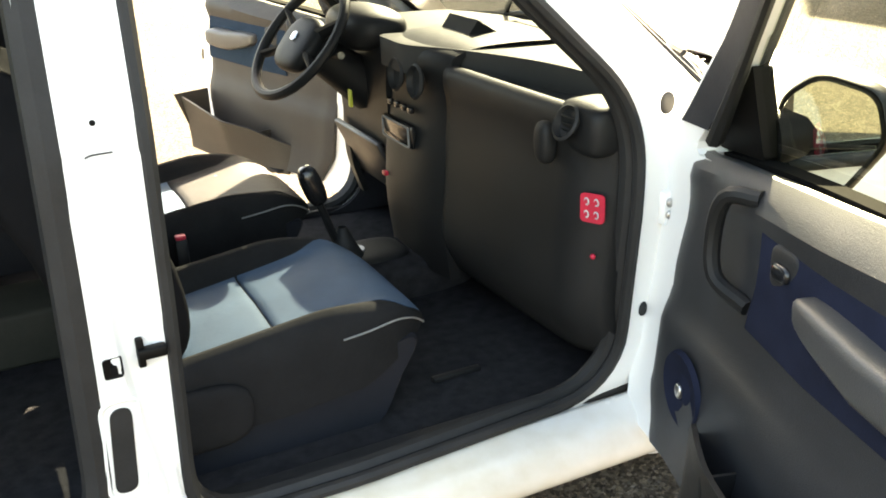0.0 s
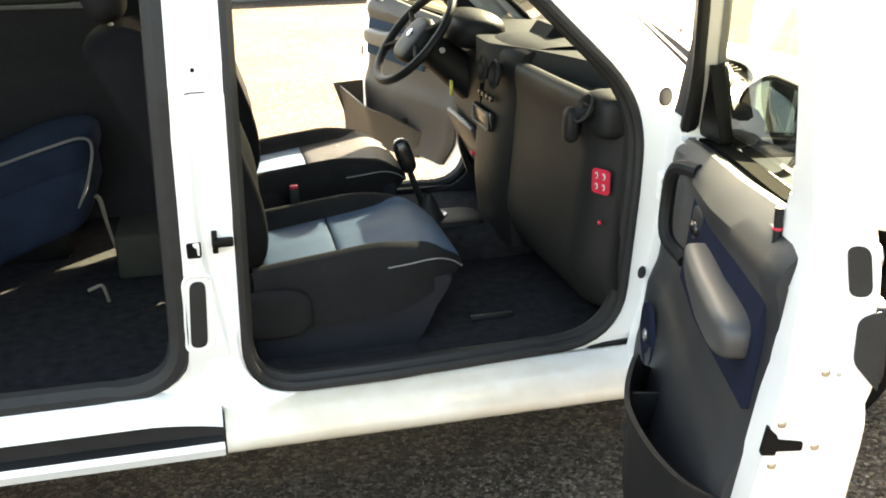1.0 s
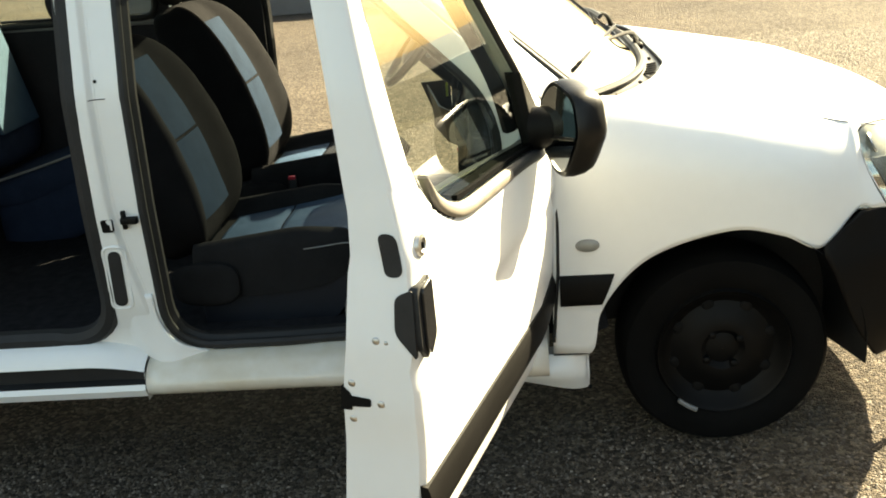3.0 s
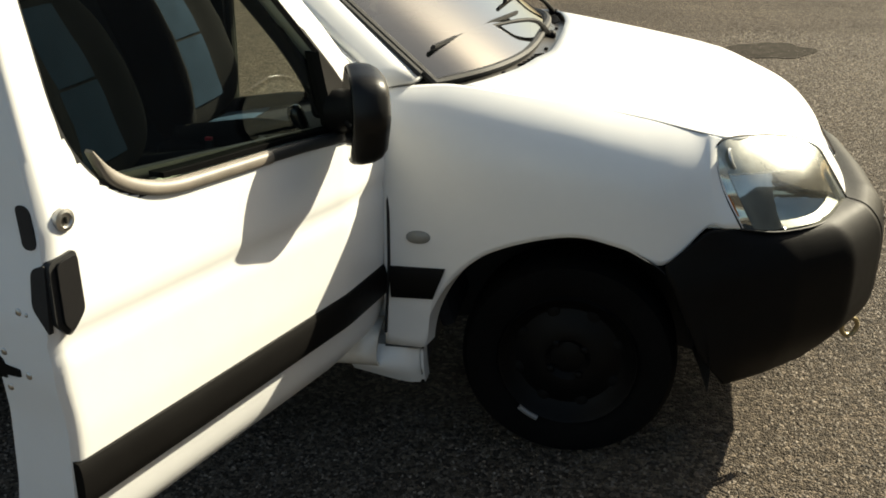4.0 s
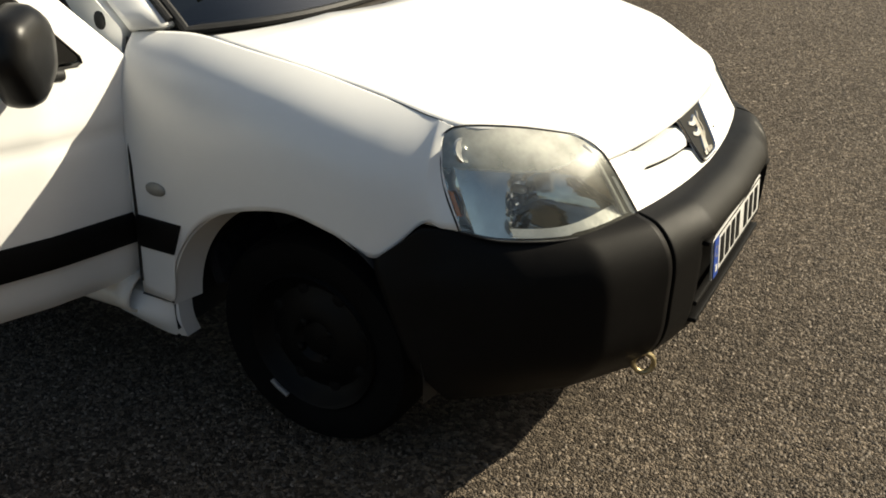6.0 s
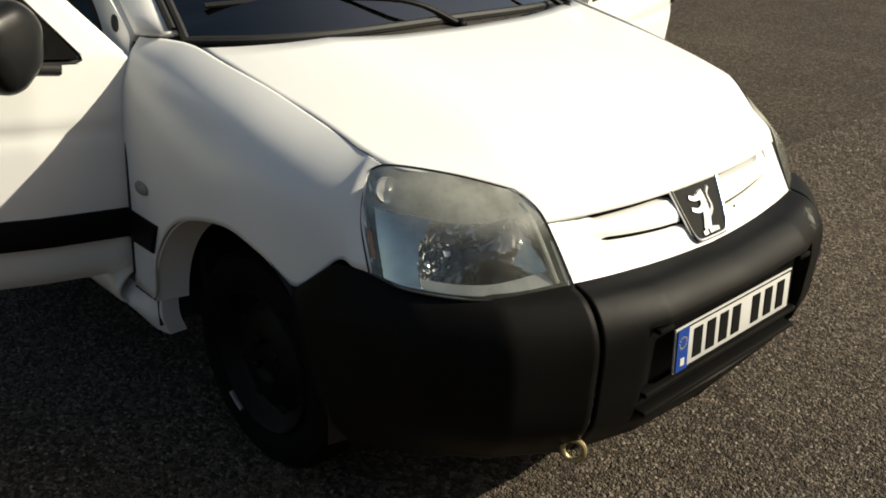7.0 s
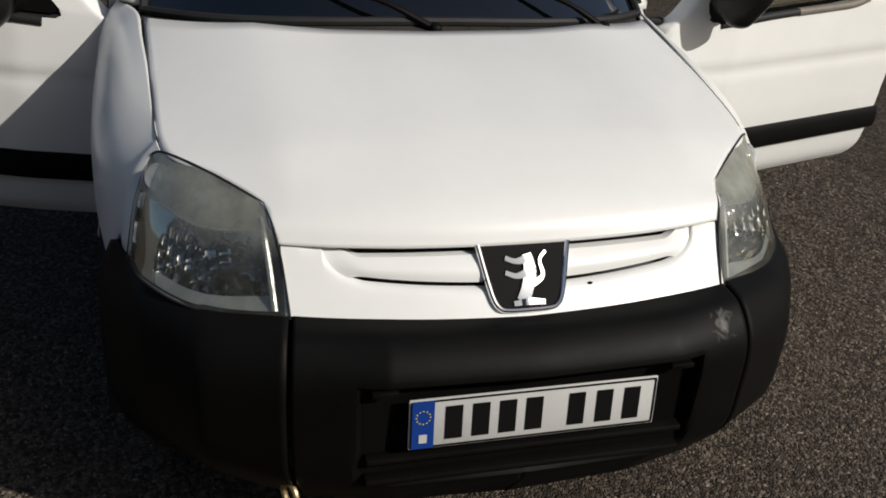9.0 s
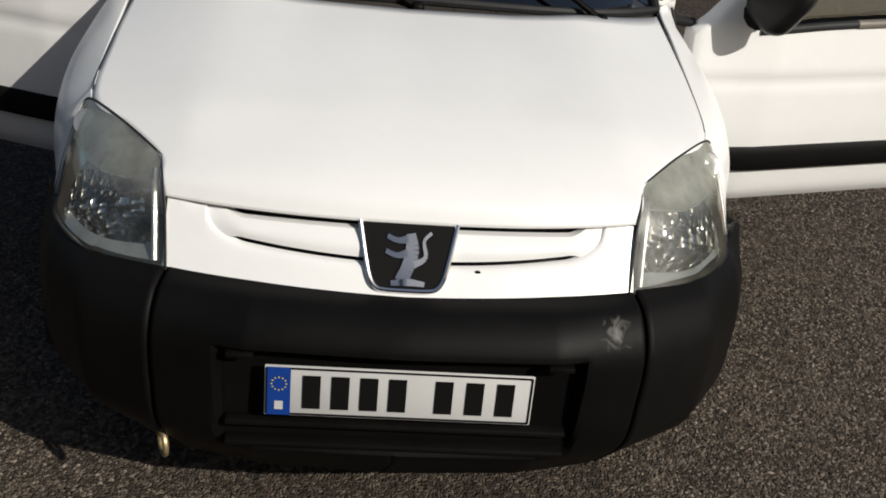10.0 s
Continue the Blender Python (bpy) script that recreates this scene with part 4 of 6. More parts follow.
def relief(a, b):
    """The pillar's outer half is pressed proud, with a step that curves forward at its foot."""
    if not -1.66 < a < -1.50:
        return 0.0
    ease = lambda v: max(0.0, min(1.0, v)) ** 2 * (3 - 2 * max(0.0, min(1.0, v)))
    dish = 0.003 * math.exp(-((a + 1.612) / 0.014) ** 2) * ease((b - 0.80) / 0.05) * ease((1.06 - b) / 0.05)
    return (0.014 * ease((step_x(b) - a) / 0.016) * ease((a + 1.657) / 0.010) + dish) * ease((b - 0.45) / 0.10)


def on_pillar(a, b, out=0.003):
    return Vector((a, -side_y(a, b) - out - relief(a, b), b))


pressing = [[Vector((a, -side_y(a, b) - relief(a, b) - 0.001, b)) for a in [-1.655, -1.652, -1.648, -1.644] + list(np.linspace(-1.638, step_x(b) - 0.018, 10)) + list(np.linspace(step_x(b) - 0.015, step_x(b) + 0.004, 9))] for b in np.linspace(0.455, 1.64, 48)]
part("pillar_pressing", slab_bm(pressing, (0, 0.010, 0)), WHITE, right_frame, "white pressed steel pillar face", sharp=50)


def pillar_plate(name, corners, mat, out=0.004, label="", cx=0, cz=0):
    return part(name, plate_bm(rounded([(a + cx, b + cz, r) for a, b, r in corners]), [], lambda a, b: on_pillar(a, b, out), (0, 0.012, 0)), mat, right_frame, label)


pillar_plate("plug_plate", [(-1.640, 0.535, 0.02), (-1.604, 0.535, 0.02), (-1.594, 0.695, 0.02), (-1.628, 0.695, 0.02)], RUBBER, label="long black rubber blanking plug")
pillar_plate("latch_hole", [(-1.625, 0.75, 0.006), (-1.595, 0.75, 0.006), (-1.595, 0.785, 0.006), (-1.625, 0.785, 0.006)], STEEL_BLACK)
pillar_plate("latch_core", [(-1.615, 0.758, 0.004), (-1.604, 0.758, 0.004), (-1.604, 0.772, 0.004), (-1.615, 0.772, 0.004)], INK, 0.006)
part("screw_hole", soft_bm((0.009, 0.008, 0.009), on_pillar(-1.575, 1.139, 0.001), 2, 8), INK, right_frame)
striker = part("striker", box_bm((0.045, 0.02, 0.018), on_pillar(-1.550, 0.779, 0.012), 0.004), STEEL_BLACK, right_frame, "dark door striker")
part("striker_plate", box_bm((0.012, 0.012, 0.05), on_pillar(-1.566, 0.779, 0.006), 0.003), STEEL_BLACK, right_frame)
emb = rounded([(-1.650, 0.525, 0.024), (-1.592, 0.525, 0.024), (-1.582, 0.708, 0.024), (-1.640, 0.708, 0.024)])
part("pressed_ring", tube_bm([on_pillar(a, b, 0.0) for a, b in emb], 0.005, 6, loop=True), WHITE, right_frame)
part("seam", tube_bm([on_pillar(a, 1.095, 0.0) for a in np.linspace(-1.595, -1.555, 6)], 0.0015, 5), TRIM_GREY, right_frame)
part("post_plug", soft_bm((0.036, 0.012, 0.044), on_pillar(-0.528, 1.012, 0.0), 2.2, 12), RUBBER, right_frame, "round black plug")
part("post_plug", soft_bm((0.022, 0.010, 0.034), on_pillar(-0.555, 0.575, 0.0), 2.2, 12), RUBBER, right_frame)
hinge = part("door_hinge", box_bm((0.05, 0.03, 0.07), (-0.512, -0.795, 0.80), 0.006), WHITE, right_frame, "painted steel hinge")
part("hinge_bolt", soft_bm((0.02, 0.012, 0.02), (-0.525, -0.812, 0.815), 2.5, 8), STEEL, right_frame)
part("hinge_bolt", soft_bm((0.02, 0.012, 0.02), (-0.525, -0.812, 0.790), 2.5, 8), STEEL, right_frame)
part("door_hinge", box_bm((0.05, 0.03, 0.07), (-0.512, -0.795, 0.45), 0.006), WHITE, right_frame)

# roof, rear and underbody
roof_rows = []
for x in np.linspace(-1.06, -3.28, 12):
    f = (x + 1.06) / -2.22
    zc = lerp(1.722, 1.80, min(1, f * 4) ** 0.6)
    roof_rows.append([Vector((x - 0.11 * (abs(k) ** 2) * max(0, 1 - 3 * f), k * lerp(0.63, 0.69, min(1, f * 3)), zc - 0.045 * abs(k) ** 3)) for k in np.linspace(-1, 1, 21)])
roof = part("roof", grid_bm(roof_rows), WHITE, van, "white roof")
thick(roof, 0.03, 0)
part("headliner", grid_bm([[p + Vector((0, 0, -0.05)) for p in r] for r in roof_rows]), HEADLINER, roof)
part("rear_panel", grid_bm([[Vector((-3.28, y, z)) for y in np.linspace(-0.80, 0.80, 4)] for z in (0.3, 1.0, 1.78)]), WHITE, van, "plain white rear panel")
part("underbody", box_bm((2.62, 1.50, 0.10), (-1.94, 0, 0.28), 0.02), STEEL_BLACK, van, "dark underbody")
part("engine_undertray", box_bm((0.95, 0.88, 0.30), (0.13, 0, 0.40), 0.04), STEEL_BLACK, van)
part("engine_cover", box_bm((0.72, 0.80, 0.20), (0.10, 0, 0.62), 0.04), STEEL_BLACK, van)


# wheels
def make_wheel(x, s):
    cy = s * 0.665
    z = 0.265
    prof = [(-0.085, 0.19), (-0.09, 0.235), (-0.085, 0.268), (-0.066, 0.282), (-0.03, 0.286), (0.03, 0.286), (0.066, 0.282), (0.085, 0.268), (0.092, 0.235), (0.086, 0.205), (0.076, 0.186)]
    tyre = part("wheel", lathe_bm([(s * a, r) for a, r in prof], (x, cy, z), "y", 64), TYRE, van, "dusty black tyre on a plain steel rim")
    rim = [(0.078, 0.188), (0.088, 0.182), (0.080, 0.172), (0.058, 0.160), (0.048, 0.14), (0.058, 0.11), (0.072, 0.085), (0.070, 0.06), (0.055, 0.045), (0.060, 0.03), (0.062, 0.001)]
    part("rim", lathe_bm([(s * a, r) for a, r in rim], (x, cy, z), "y", 64), STEEL_BLACK, tyre, "black steel rim")
    for k in range(8):
        a = k * math.pi / 4 + 0.3
        part("rim_hole", soft_bm((0.034, 0.01, 0.034), (x + 0.135 * math.cos(a), cy + s * 0.050, z + 0.135 * math.sin(a)), 2, 8), INK, tyre)
    for k in range(4):
        a = k * math.pi / 2 + 0.6
        part("wheel_bolt", soft_bm((0.022, 0.022, 0.022), (x + 0.054 * math.cos(a), cy + s * 0.064, z + 0.054 * math.sin(a)), 3, 8), STEEL_BLACK, tyre)
    return tyre


for s, side in SIDES:
    w = make_wheel(0.0, s)
    if s < 0:
        arc = [Vector((0.186 * math.cos(a), -0.760, 0.265 + 0.186 * math.sin(a))) for a in np.linspace(radians(228), radians(246), 8)]
        part("balance_weight", tube_bm(arc, 0.007, 6), PIPING, w, "pale clip-on balance weight")
    make_wheel(-2.69, s)

# ---- front doors, modelled shut and then swung open ----
WINDOW_HOLE = dense(rounded([(-0.612, 0.932, 0.045), (-1.235, 1.600, 0.05), (-1.520, 1.610, 0.05), (-1.500, 0.950, 0.20)], 14), 0.02)


def door_front(z):
    return interp(z, (0.345, 0.42, 0.915, 0.957, 1.074, 1.222, 1.66), (-0.52, -0.485, -0.477, -0.535, -0.653, -0.801, -1.215))


def door_rear(z):
    return interp(z, (0.345, 0.40, 0.62, 0.70, 0.80, 0.95, 1.2, 1.66), (-1.53, -1.565, -1.575, -1.588, -1.592, -1.578, -1.574, -1.520))


def door_depth(x, z):
    """How thick the door is: deep below, thin round the window, thinner at the hinges."""
    return interp(z, (0.35, 0.6, 0.76, 0.92, 1.02, 1.2, 1.4, 1.7), (0.145, 0.140, 0.128, 0.108, 0.084, 0.064, 0.054, 0.052)) * interp(x, (-1.15, -0.52), (1.0, 0.62))


def make_door(s, angle, rise, out=0.0, ahead=0.0, trim_front=-0.60, pocket=1.0, mirror_on=0.0):
    def at(x, y, z):
        return Vector((x, s * y, z))

    def skin(x, z, proud=0.0):
        return at(x, skin_y(x, z) + proud, z)

    def inner(x, z):
        return skin_y(x, z) - door_depth(x, z)

    def shell(x, z):
        u = (x - door_front(z)) / (door_rear(z) - door_front(z))
        crease = -0.006 * math.exp(-((z - 0.765) / 0.018) ** 2)
        edge = -0.010 * (max(0, abs(u - 0.5) * 2 - 0.965) / 0.035) ** 2 - 0.012 * max(0, 1 - (z - 0.345) / 0.04) ** 2
        return skin(x, z, crease + edge)

    zs = list(np.linspace(0.345, 0.90, 34)) + list(np.linspace(0.912, 1.12, 22)) + list(np.linspace(1.14, 1.67, 22))
    flat = [[(lerp(door_front(z), door_rear(z), (1 - math.cos(math.pi * u)) / 2 * 0.35 + u * 0.65), z) for u in np.linspace(0, 1, 64)] for z in zs]
    door = part("front_door", holed_bm(flat, WINDOW_HOLE, shell, lambda x, z: at(x, inner(x, z), z)), WHITE, van, "white front door swung wide open", sharp=50)
    # glass and its rubbers
    gl = grid_bm([[skin(lerp(lerp(-0.62, -1.20, f), -1.53, u), lerp(0.925, 1.61, f), -0.018) for u in np.linspace(0, 1, 14)] for f in np.linspace(0, 1, 14)])
    part("window_glass", gl, WINDOW, door, "lightly tinted window glass", sharp=60)
    part("window_rubber", tube_bm([skin(a, b, -0.008) for a, b in WINDOW_HOLE], 0.008, 6, loop=True), RUBBER, door, "black window rubber")
    sill_line = [(-0.68, 0.930), (-0.78, 0.937), (-0.90, 0.945), (-1.02, 0.950), (-1.20, 0.955), (-1.30, 0.960), (-1.37, 0.978), (-1.42, 1.006), (-1.455, 1.045)]
    for name, i0, i1, mt, lab in (("waist_strip", 0, 4, RUBBER, "black waist strip"), ("waist_strip", 3, 9, YELLOWED, "weathered beige waist strip")):
        path = cr([Vector((a, b, 0)) for a, b in sill_line[i0:i1]], 34)
        rows = []
        for j in range(10):
            ang = j / 9 * math.pi
            row = []
            for q, p in enumerate(path):
                d = (path[min(33, q + 1)] - path[max(0, q - 1)]).normalized()
                n = Vector((-d.y, d.x, 0))
                wide = 0.026 * min(1.0, (33 - q) / 9 + 0.25) if i0 else 0.024
                c = p + n * (wide * (1 - math.cos(ang)) / 2 - 0.004)
                row.append(skin(c.x, c.y, -0.004 + 0.013 * math.sin(ang) ** 0.6 if 0 < j < 9 else -0.008))
            rows.append(row)
        bm = grid_bm(rows)
        bm.verts.ensure_lookup_table()
        bm.faces.new([bm.verts[j * 34] for j in range(10)])
        bm.faces.new([bm.verts[j * 34 + 33] for j in range(10)])
        part(name, bm, mt, door, lab)
    ledge = [[skin(p.x, p.y + 0.014, -off) for p in cr([Vector((a, b, 0)) for a, b in sill_line[:6]], 30)] for off in (0.012, 0.030, 0.046)]
    part("inner_waist_seal", slab_bm(ledge, (0, 0, -0.010)), WAIST, door, "black inner waist seal")
    # black corner that carries the mirror
    tri = rounded([(-0.632, 0.944, 0.03), (-0.788, 0.950, 0.01), (-0.792, 1.120, 0.01)], 5)
    part("mirror_corner", plate_bm(dense(tri, 0.03), [], lambda a, b: skin(a, b, 0.003), (0, -s * 0.036, 0)), BLACK_PLASTIC, door, "black mirror corner panel")
    front_bar = cr([skin(-0.70, 0.975, -0.070), skin(-0.80, 1.105, -0.060), skin(-1.00, 1.325, -0.058), skin(-1.23, 1.575, -0.056)], 16)
    part("inner_frame_cover", tube_bm(front_bar, [0.024 - 0.009 * min(1, i / 6) for i in range(16)], 8, flat=0.7), DARK_PLASTIC, door, "dark inner window frame cover")
    lining = [[at(x, inner(x, z) - 0.004, z) for x in np.linspace(door_front(z) - 0.012, interp(z, (0.96, 1.60), (-0.64, -1.235)) - 0.012, 5)] for z in np.linspace(0.985, 1.62, 20)]
    part("frame_lining", slab_bm(lining, (0, s * 0.003, 0)), LINING, door, "dark lining of the window frame")
    # rubbing strip
    black_strip(-0.49, -1.57, 0.466, 0.552, s, lambda x, z: skin_y(x, z), "rubbing_strip", door, "black rubbing strip")
    # outside handle and lock
    hx = -1.557
    recess = rounded([(hx + 0.028, 0.913, 0.012), (hx - 0.026, 0.904, 0.010), (hx - 0.030, 0.806, 0.010), (hx - 0.006, 0.778, 0.012), (hx + 0.028, 0.812, 0.012)], 5)
    part("handle_cup", plate_bm(recess, [], lambda a, b: skin(a, b, 0.006), (0, -s * 0.02, 0)), RUBBER, door, "black recessed door handle")
    grip = rounded([(hx + 0.024, 0.907, 0.010), (hx - 0.016, 0.900, 0.008), (hx - 0.018, 0.806, 0.008), (hx - 0.004, 0.787, 0.010), (hx + 0.024, 0.816, 0.010)], 5)
    part("handle_flap", plate_bm(grip, [], lambda a, b: skin(a, b, 0.012), (0, -s * 0.010, 0)), GLOSS_BLACK, door)
    wrap = rounded([(0.0, 0.902, 0.006), (0.030, 0.890, 0.012), (0.034, 0.830, 0.012), (0.0, 0.790, 0.006)], 5)
    part("handle_edge", plate_bm(wrap, [], lambda a, b: at(door_rear(b) - 0.003, skin_y(-1.56, b) - a - 0.002, b), (0.008, 0, 0)), RUBBER, door)
    lock = part("door_lock", lathe_bm([(s * 0.0, 0.019), (s * 0.007, 0.018), (s * 0.009, 0.012), (s * 0.006, 0.010), (s * 0.006, 0.001)], tuple(at(-1.538, skin_y(-1.538, 0.96) - 0.001, 0.960)), "y", 20), STEEL, door, "round steel lock")
    part("lock_slot", box_bm((0.003, 0.004, 0.010), at(-1.538, skin_y(-1.538, 0.955) + 0.006, 0.960), 0), INK, lock)
    # things on the rear edge
    for a, z, r in ((0.116, 0.739, 0.013), (0.067, 0.705, 0.013), (0.119, 0.672, 0.013), (0.070, 0.816, 0.013), (0.053, 0.814, 0.007)):
        part("edge_bolt", soft_bm((0.007, r, r), at(door_rear(z) + 0.001, skin_y(-1.56, z) - a, z), 2.4, 8), STEEL, door)
    part("edge_plug", plate_bm(rounded([(0.016, 0.920, 0.014), (0.046, 0.920, 0.014), (0.046, 0.988, 0.014), (0.016, 0.988, 0.014)]), [], lambda a, b: at(door_rear(b) - 0.002, skin_y(-1.56, b) - a, b), (0.008, 0, 0)), RUBBER, door, "oval black edge plug")
    latch = [(0.084, 0.699, 0.004), (0.118, 0.697, 0.002), (0.118, 0.690, 0.002), (0.138, 0.690, 0.003), (0.134, 0.735, 0.003), (0.120, 0.722, 0.002), (0.118, 0.716, 0.002), (0.084, 0.713, 0.004)]
    part("latch", plate_bm(rounded(latch, 3), [], lambda a, b: at(door_rear(b) - 0.002, skin_y(-1.56, b) - a, b), (0.010, 0, 0)), INK, door, "black latch slot")
    part("drain_plug", soft_bm((0.01, 0.04, 0.06), at(-1.560, 0.79, 0.41), 3, 8), RUBBER, door)

    # inside trim
    trows = []
    for f in np.linspace(0, 1, 26):
        row = []
        for u in np.linspace(0, 1, 30):
            z = lerp(0.365, 0.992 - 0.055 * (1 - u), f)
            x = lerp(trim_front + interp(z, (0.37, 0.45, 0.70, 0.95), (-0.06, -0.005, 0.0, -0.04)), interp(z, (0.37, 0.55, 0.95), (-1.42, -1.50, -1.540)), u)
            bulge = 0.008 + 0.020 * math.exp(-((z - 0.925) / 0.045) ** 2) + 0.016 * min(1, max(0, 1 - (z - 0.60) / 0.05))
            bulge -= 0.010 * (max(0, abs(u - 0.5) * 2 - 0.93) / 0.07) ** 2 + 0.034 * (max(0.0, f - 0.88) / 0.12) ** 2.4
            row.append(at(x, inner(x, z) - bulge, z))
        trows.append(row)
    trim = part("inner_trim", slab_bm(trows, (0, s * 0.016, 0)), TRIM_GREY if s < 0 else BEIGE_GREY, door, "dark grey plastic inner door trim" if s < 0 else "dusty beige-grey plastic inner door trim")
    crow = [[at(x, inner(x, z) - 0.014 - 0.006 * math.sin(math.pi * k / 7), z) for x in np.linspace(-0.935 - 0.02 * math.sin(math.pi * k / 7), -1.50, 12)] for k, z in enumerate(np.linspace(0.715, 0.905, 8))]
    part("cloth_panel", slab_bm(crow, (0, s * 0.015, 0)), FABRIC_NAVY if s < 0 else SHADED_BLUE, trim, "navy cloth door panel" if s < 0 else "left door's blue cloth panel")
    # grab handle, a bow from trim to trim
    hb = cr([at(-0.915, inner(-0.91, 0.92) - 0.010, 0.925), at(-0.865, inner(-0.86, 0.91) - 0.048, 0.920), at(-0.838, inner(-0.84, 0.85) - 0.052, 0.850), at(-0.855, inner(-0.85, 0.78) - 0.046, 0.775), at(-0.925, inner(-0.92, 0.75) - 0.010, 0.745)], 20)
    part("pull_handle", tube_bm(hb, 0.015, 10), DARK_PLASTIC, trim, "dark bowed pull handle")
    part("opener_cup", soft_bm((0.085, 0.02, 0.080), at(-1.035, inner(-1.03, 0.85) - 0.012, 0.845), 4, 12), RUBBER, trim)
    part("opener", soft_bm((0.05, 0.02, 0.028), at(-1.035, inner(-1.03, 0.85) - 0.022, 0.848), 3, 10), GLOSS_BLACK, trim)

    # armrest: a ledge that swells out of the trim
    def swell(p):
        return Vector((p.x, p.y * (1 - 0.25 * p.x / 0.21), p.z * (1 - 0.35 * max(0, p.x / 0.21)) + 0.03 * max(0, p.x / 0.21)))
    part("armrest", soft_bm((0.36, 0.075, 0.075), at(-1.300, inner(-1.3, 0.80) - 0.024, 0.806), 4.2, 18, shape=swell), ARMREST, trim, "grey padded armrest")
    # pocket: a bowed wall along the foot
    prow = []
    for f in np.linspace(0, 1, 10):
        row = []
        for u in np.linspace(0, 1, 28):
            x = lerp(trim_front - 0.25, -1.50, u)
            z = lerp(0.350, (interp(u, (0, 0.12, 0.3, 1), (0.47, 0.545, 0.535, 0.565)) if s < 0 else interp(u, (0, 0.25, 1), (0.46, 0.515, 0.575))), f)
            round_ = math.sin(math.pi * min(1, u * 1.02)) ** 0.45 if s < 0 else min(1.0, u * 2.2) ** 0.7
            bow = (0.005 + 0.085 * pocket * round_) * (0.45 + 0.55 * f)
            row.append(at(x, inner(x, z) - 0.016 - bow, z))
        prow.append(row)
    part("door_pocket", slab_bm(prow, (0, s * 0.010, 0)), DARK_PLASTIC if s < 0 else BEIGE_GREY, trim, "open door pocket")
    if s > 0:
        end = [[at(-1.498, inner(-1.5, 0.45) - 0.010 - d * 0.155 * (0.45 + 0.55 * f), lerp(0.352, 0.588, f)) for d in (0, 0.5, 1)] for f in (0, 0.5, 1)]
        part("pocket_end", slab_bm(end, (0.008, 0, 0)), BEIGE_GREY, trim)
    part("pocket_floor", box_bm((0.56, 0.045, 0.012), at(-1.18, inner(-1.1, 0.4) - 0.030, 0.362), 0.004), DARK_PLASTIC, trim)
    part("pocket_divider", box_bm((0.008, 0.07, 0.08), at(-1.02, inner(-1.0, 0.45) - 0.045, 0.46), 0.002), DARK_PLASTIC, trim)
    if s < 0:
        # loudspeaker
        sx = trim_front - 0.165
        speaker = part("speaker", lathe_bm([(-s * 0.006, 0.078), (-s * 0.016, 0.073), (-s * 0.011, 0.062), (-s * 0.006, 0.03), (-s * 0.014, 0.018), (-s * 0.014, 0.001)], tuple(at(sx, inner(sx, 0.52) - 0.022, 0.515)), "y", 28), FABRIC_NAVY, trim, "round loudspeaker")
        part("speaker_hub", soft_bm((0.025, 0.012, 0.03), at(sx, inner(sx, 0.52) - 0.038, 0.515), 2.5, 8), STEEL, speaker)
    # lock pin
    pin = part("lock_pin", tube_bm([at(-1.46, inner(-1.46, 0.96) - 0.006, 0.950), at(-1.46, inner(-1.46, 0.96) - 0.006, 1.006)], 0.0065, 8), DARK_PLASTIC, door)
    part("lock_pin_ring", tube_bm([at(-1.46, inner(-1.46, 0.96) - 0.006, 0.974), at(-1.46, inner(-1.46, 0.96) - 0.006, 0.978)], 0.0073, 8), RED, pin)
    # cable grommet on the leading edge
    ridges = [0.013 + 0.003 * (i % 2) for i in range(9)]
    part("cable_grommet", tube_bm([at(-0.50, 0.775, 0.93).lerp(at(-0.425, 0.735, 0.93), i / 8) for i in range(9)], ridges, 10), RUBBER, door, "ribbed rubber cable grommet")

    # mirror: a five-cornered shell, open towards the rear
    mc = at((-0.797 if s < 0 else -0.787) + mirror_on, 0.956, (0.998 if s < 0 else 0.994) + 0.35 * mirror_on)
    tm = Matrix.Translation(mc) @ Matrix.Rotation(radians(s * (51 if s < 0 else 43)), 4, "Z")
    face_o = dense(rounded([(-0.088, -0.050, 0.03), (-0.092, 0.055, 0.035), (-0.025, 0.104, 0.03), (0.078, 0.078, 0.03), (0.098, -0.005, 0.03), (0.030, -0.104, 0.022), (-0.020, -0.106, 0.022)], 5), 0.012)
    rings = []
    for back, k in ((-0.042, 0.93), (-0.046, 0.985), (-0.041, 1.02), (-0.022, 1.04), (0.002, 1.01), (0.020, 0.92), (0.032, 0.76), (0.038, 0.45)):
        rings.append([tm @ Vector((back, s * (a * k + 0.010 * max(0, back) / 0.06), b * k)) for a, b in face_o])
    housing = part("mirror_housing", loft_bm(rings), MIRROR_SHELL, door, "black plastic door mirror")
    glass_o = [(a * 0.90, b * 0.90) for a, b in face_o]
    part("mirror_glass", plate_bm(glass_o, [], lambda a, b: tm @ Vector((-0.0475, s * a, b)), (0.004, 0, 0)), MIRROR, housing, "mirror glass", sharp=20)
    # dark bar on the glass, drawn in place of a reflected black strip
    part("reflection_bar", tube_bm([tm @ Vector((-0.048, s * -0.080, -0.028)), tm @ Vector((-0.048, s * 0.078, -0.012))], [0.007, 0.004], 6, flat=0.6), BLACK_PLASTIC, housing)
    arm = [at(-0.760 + mirror_on * 0.6, 0.855, 0.985), at(-0.765 + mirror_on * 0.8, 0.885, 0.988), at(-0.765 + mirror_on, 0.915, 0.992)]
    part("mirror_arm", tube_bm(arm, [0.050, 0.046, 0.050], 12), BLACK_PLASTIC, housing)
    pivot = Vector((-0.500, s * 0.78, 0.55))
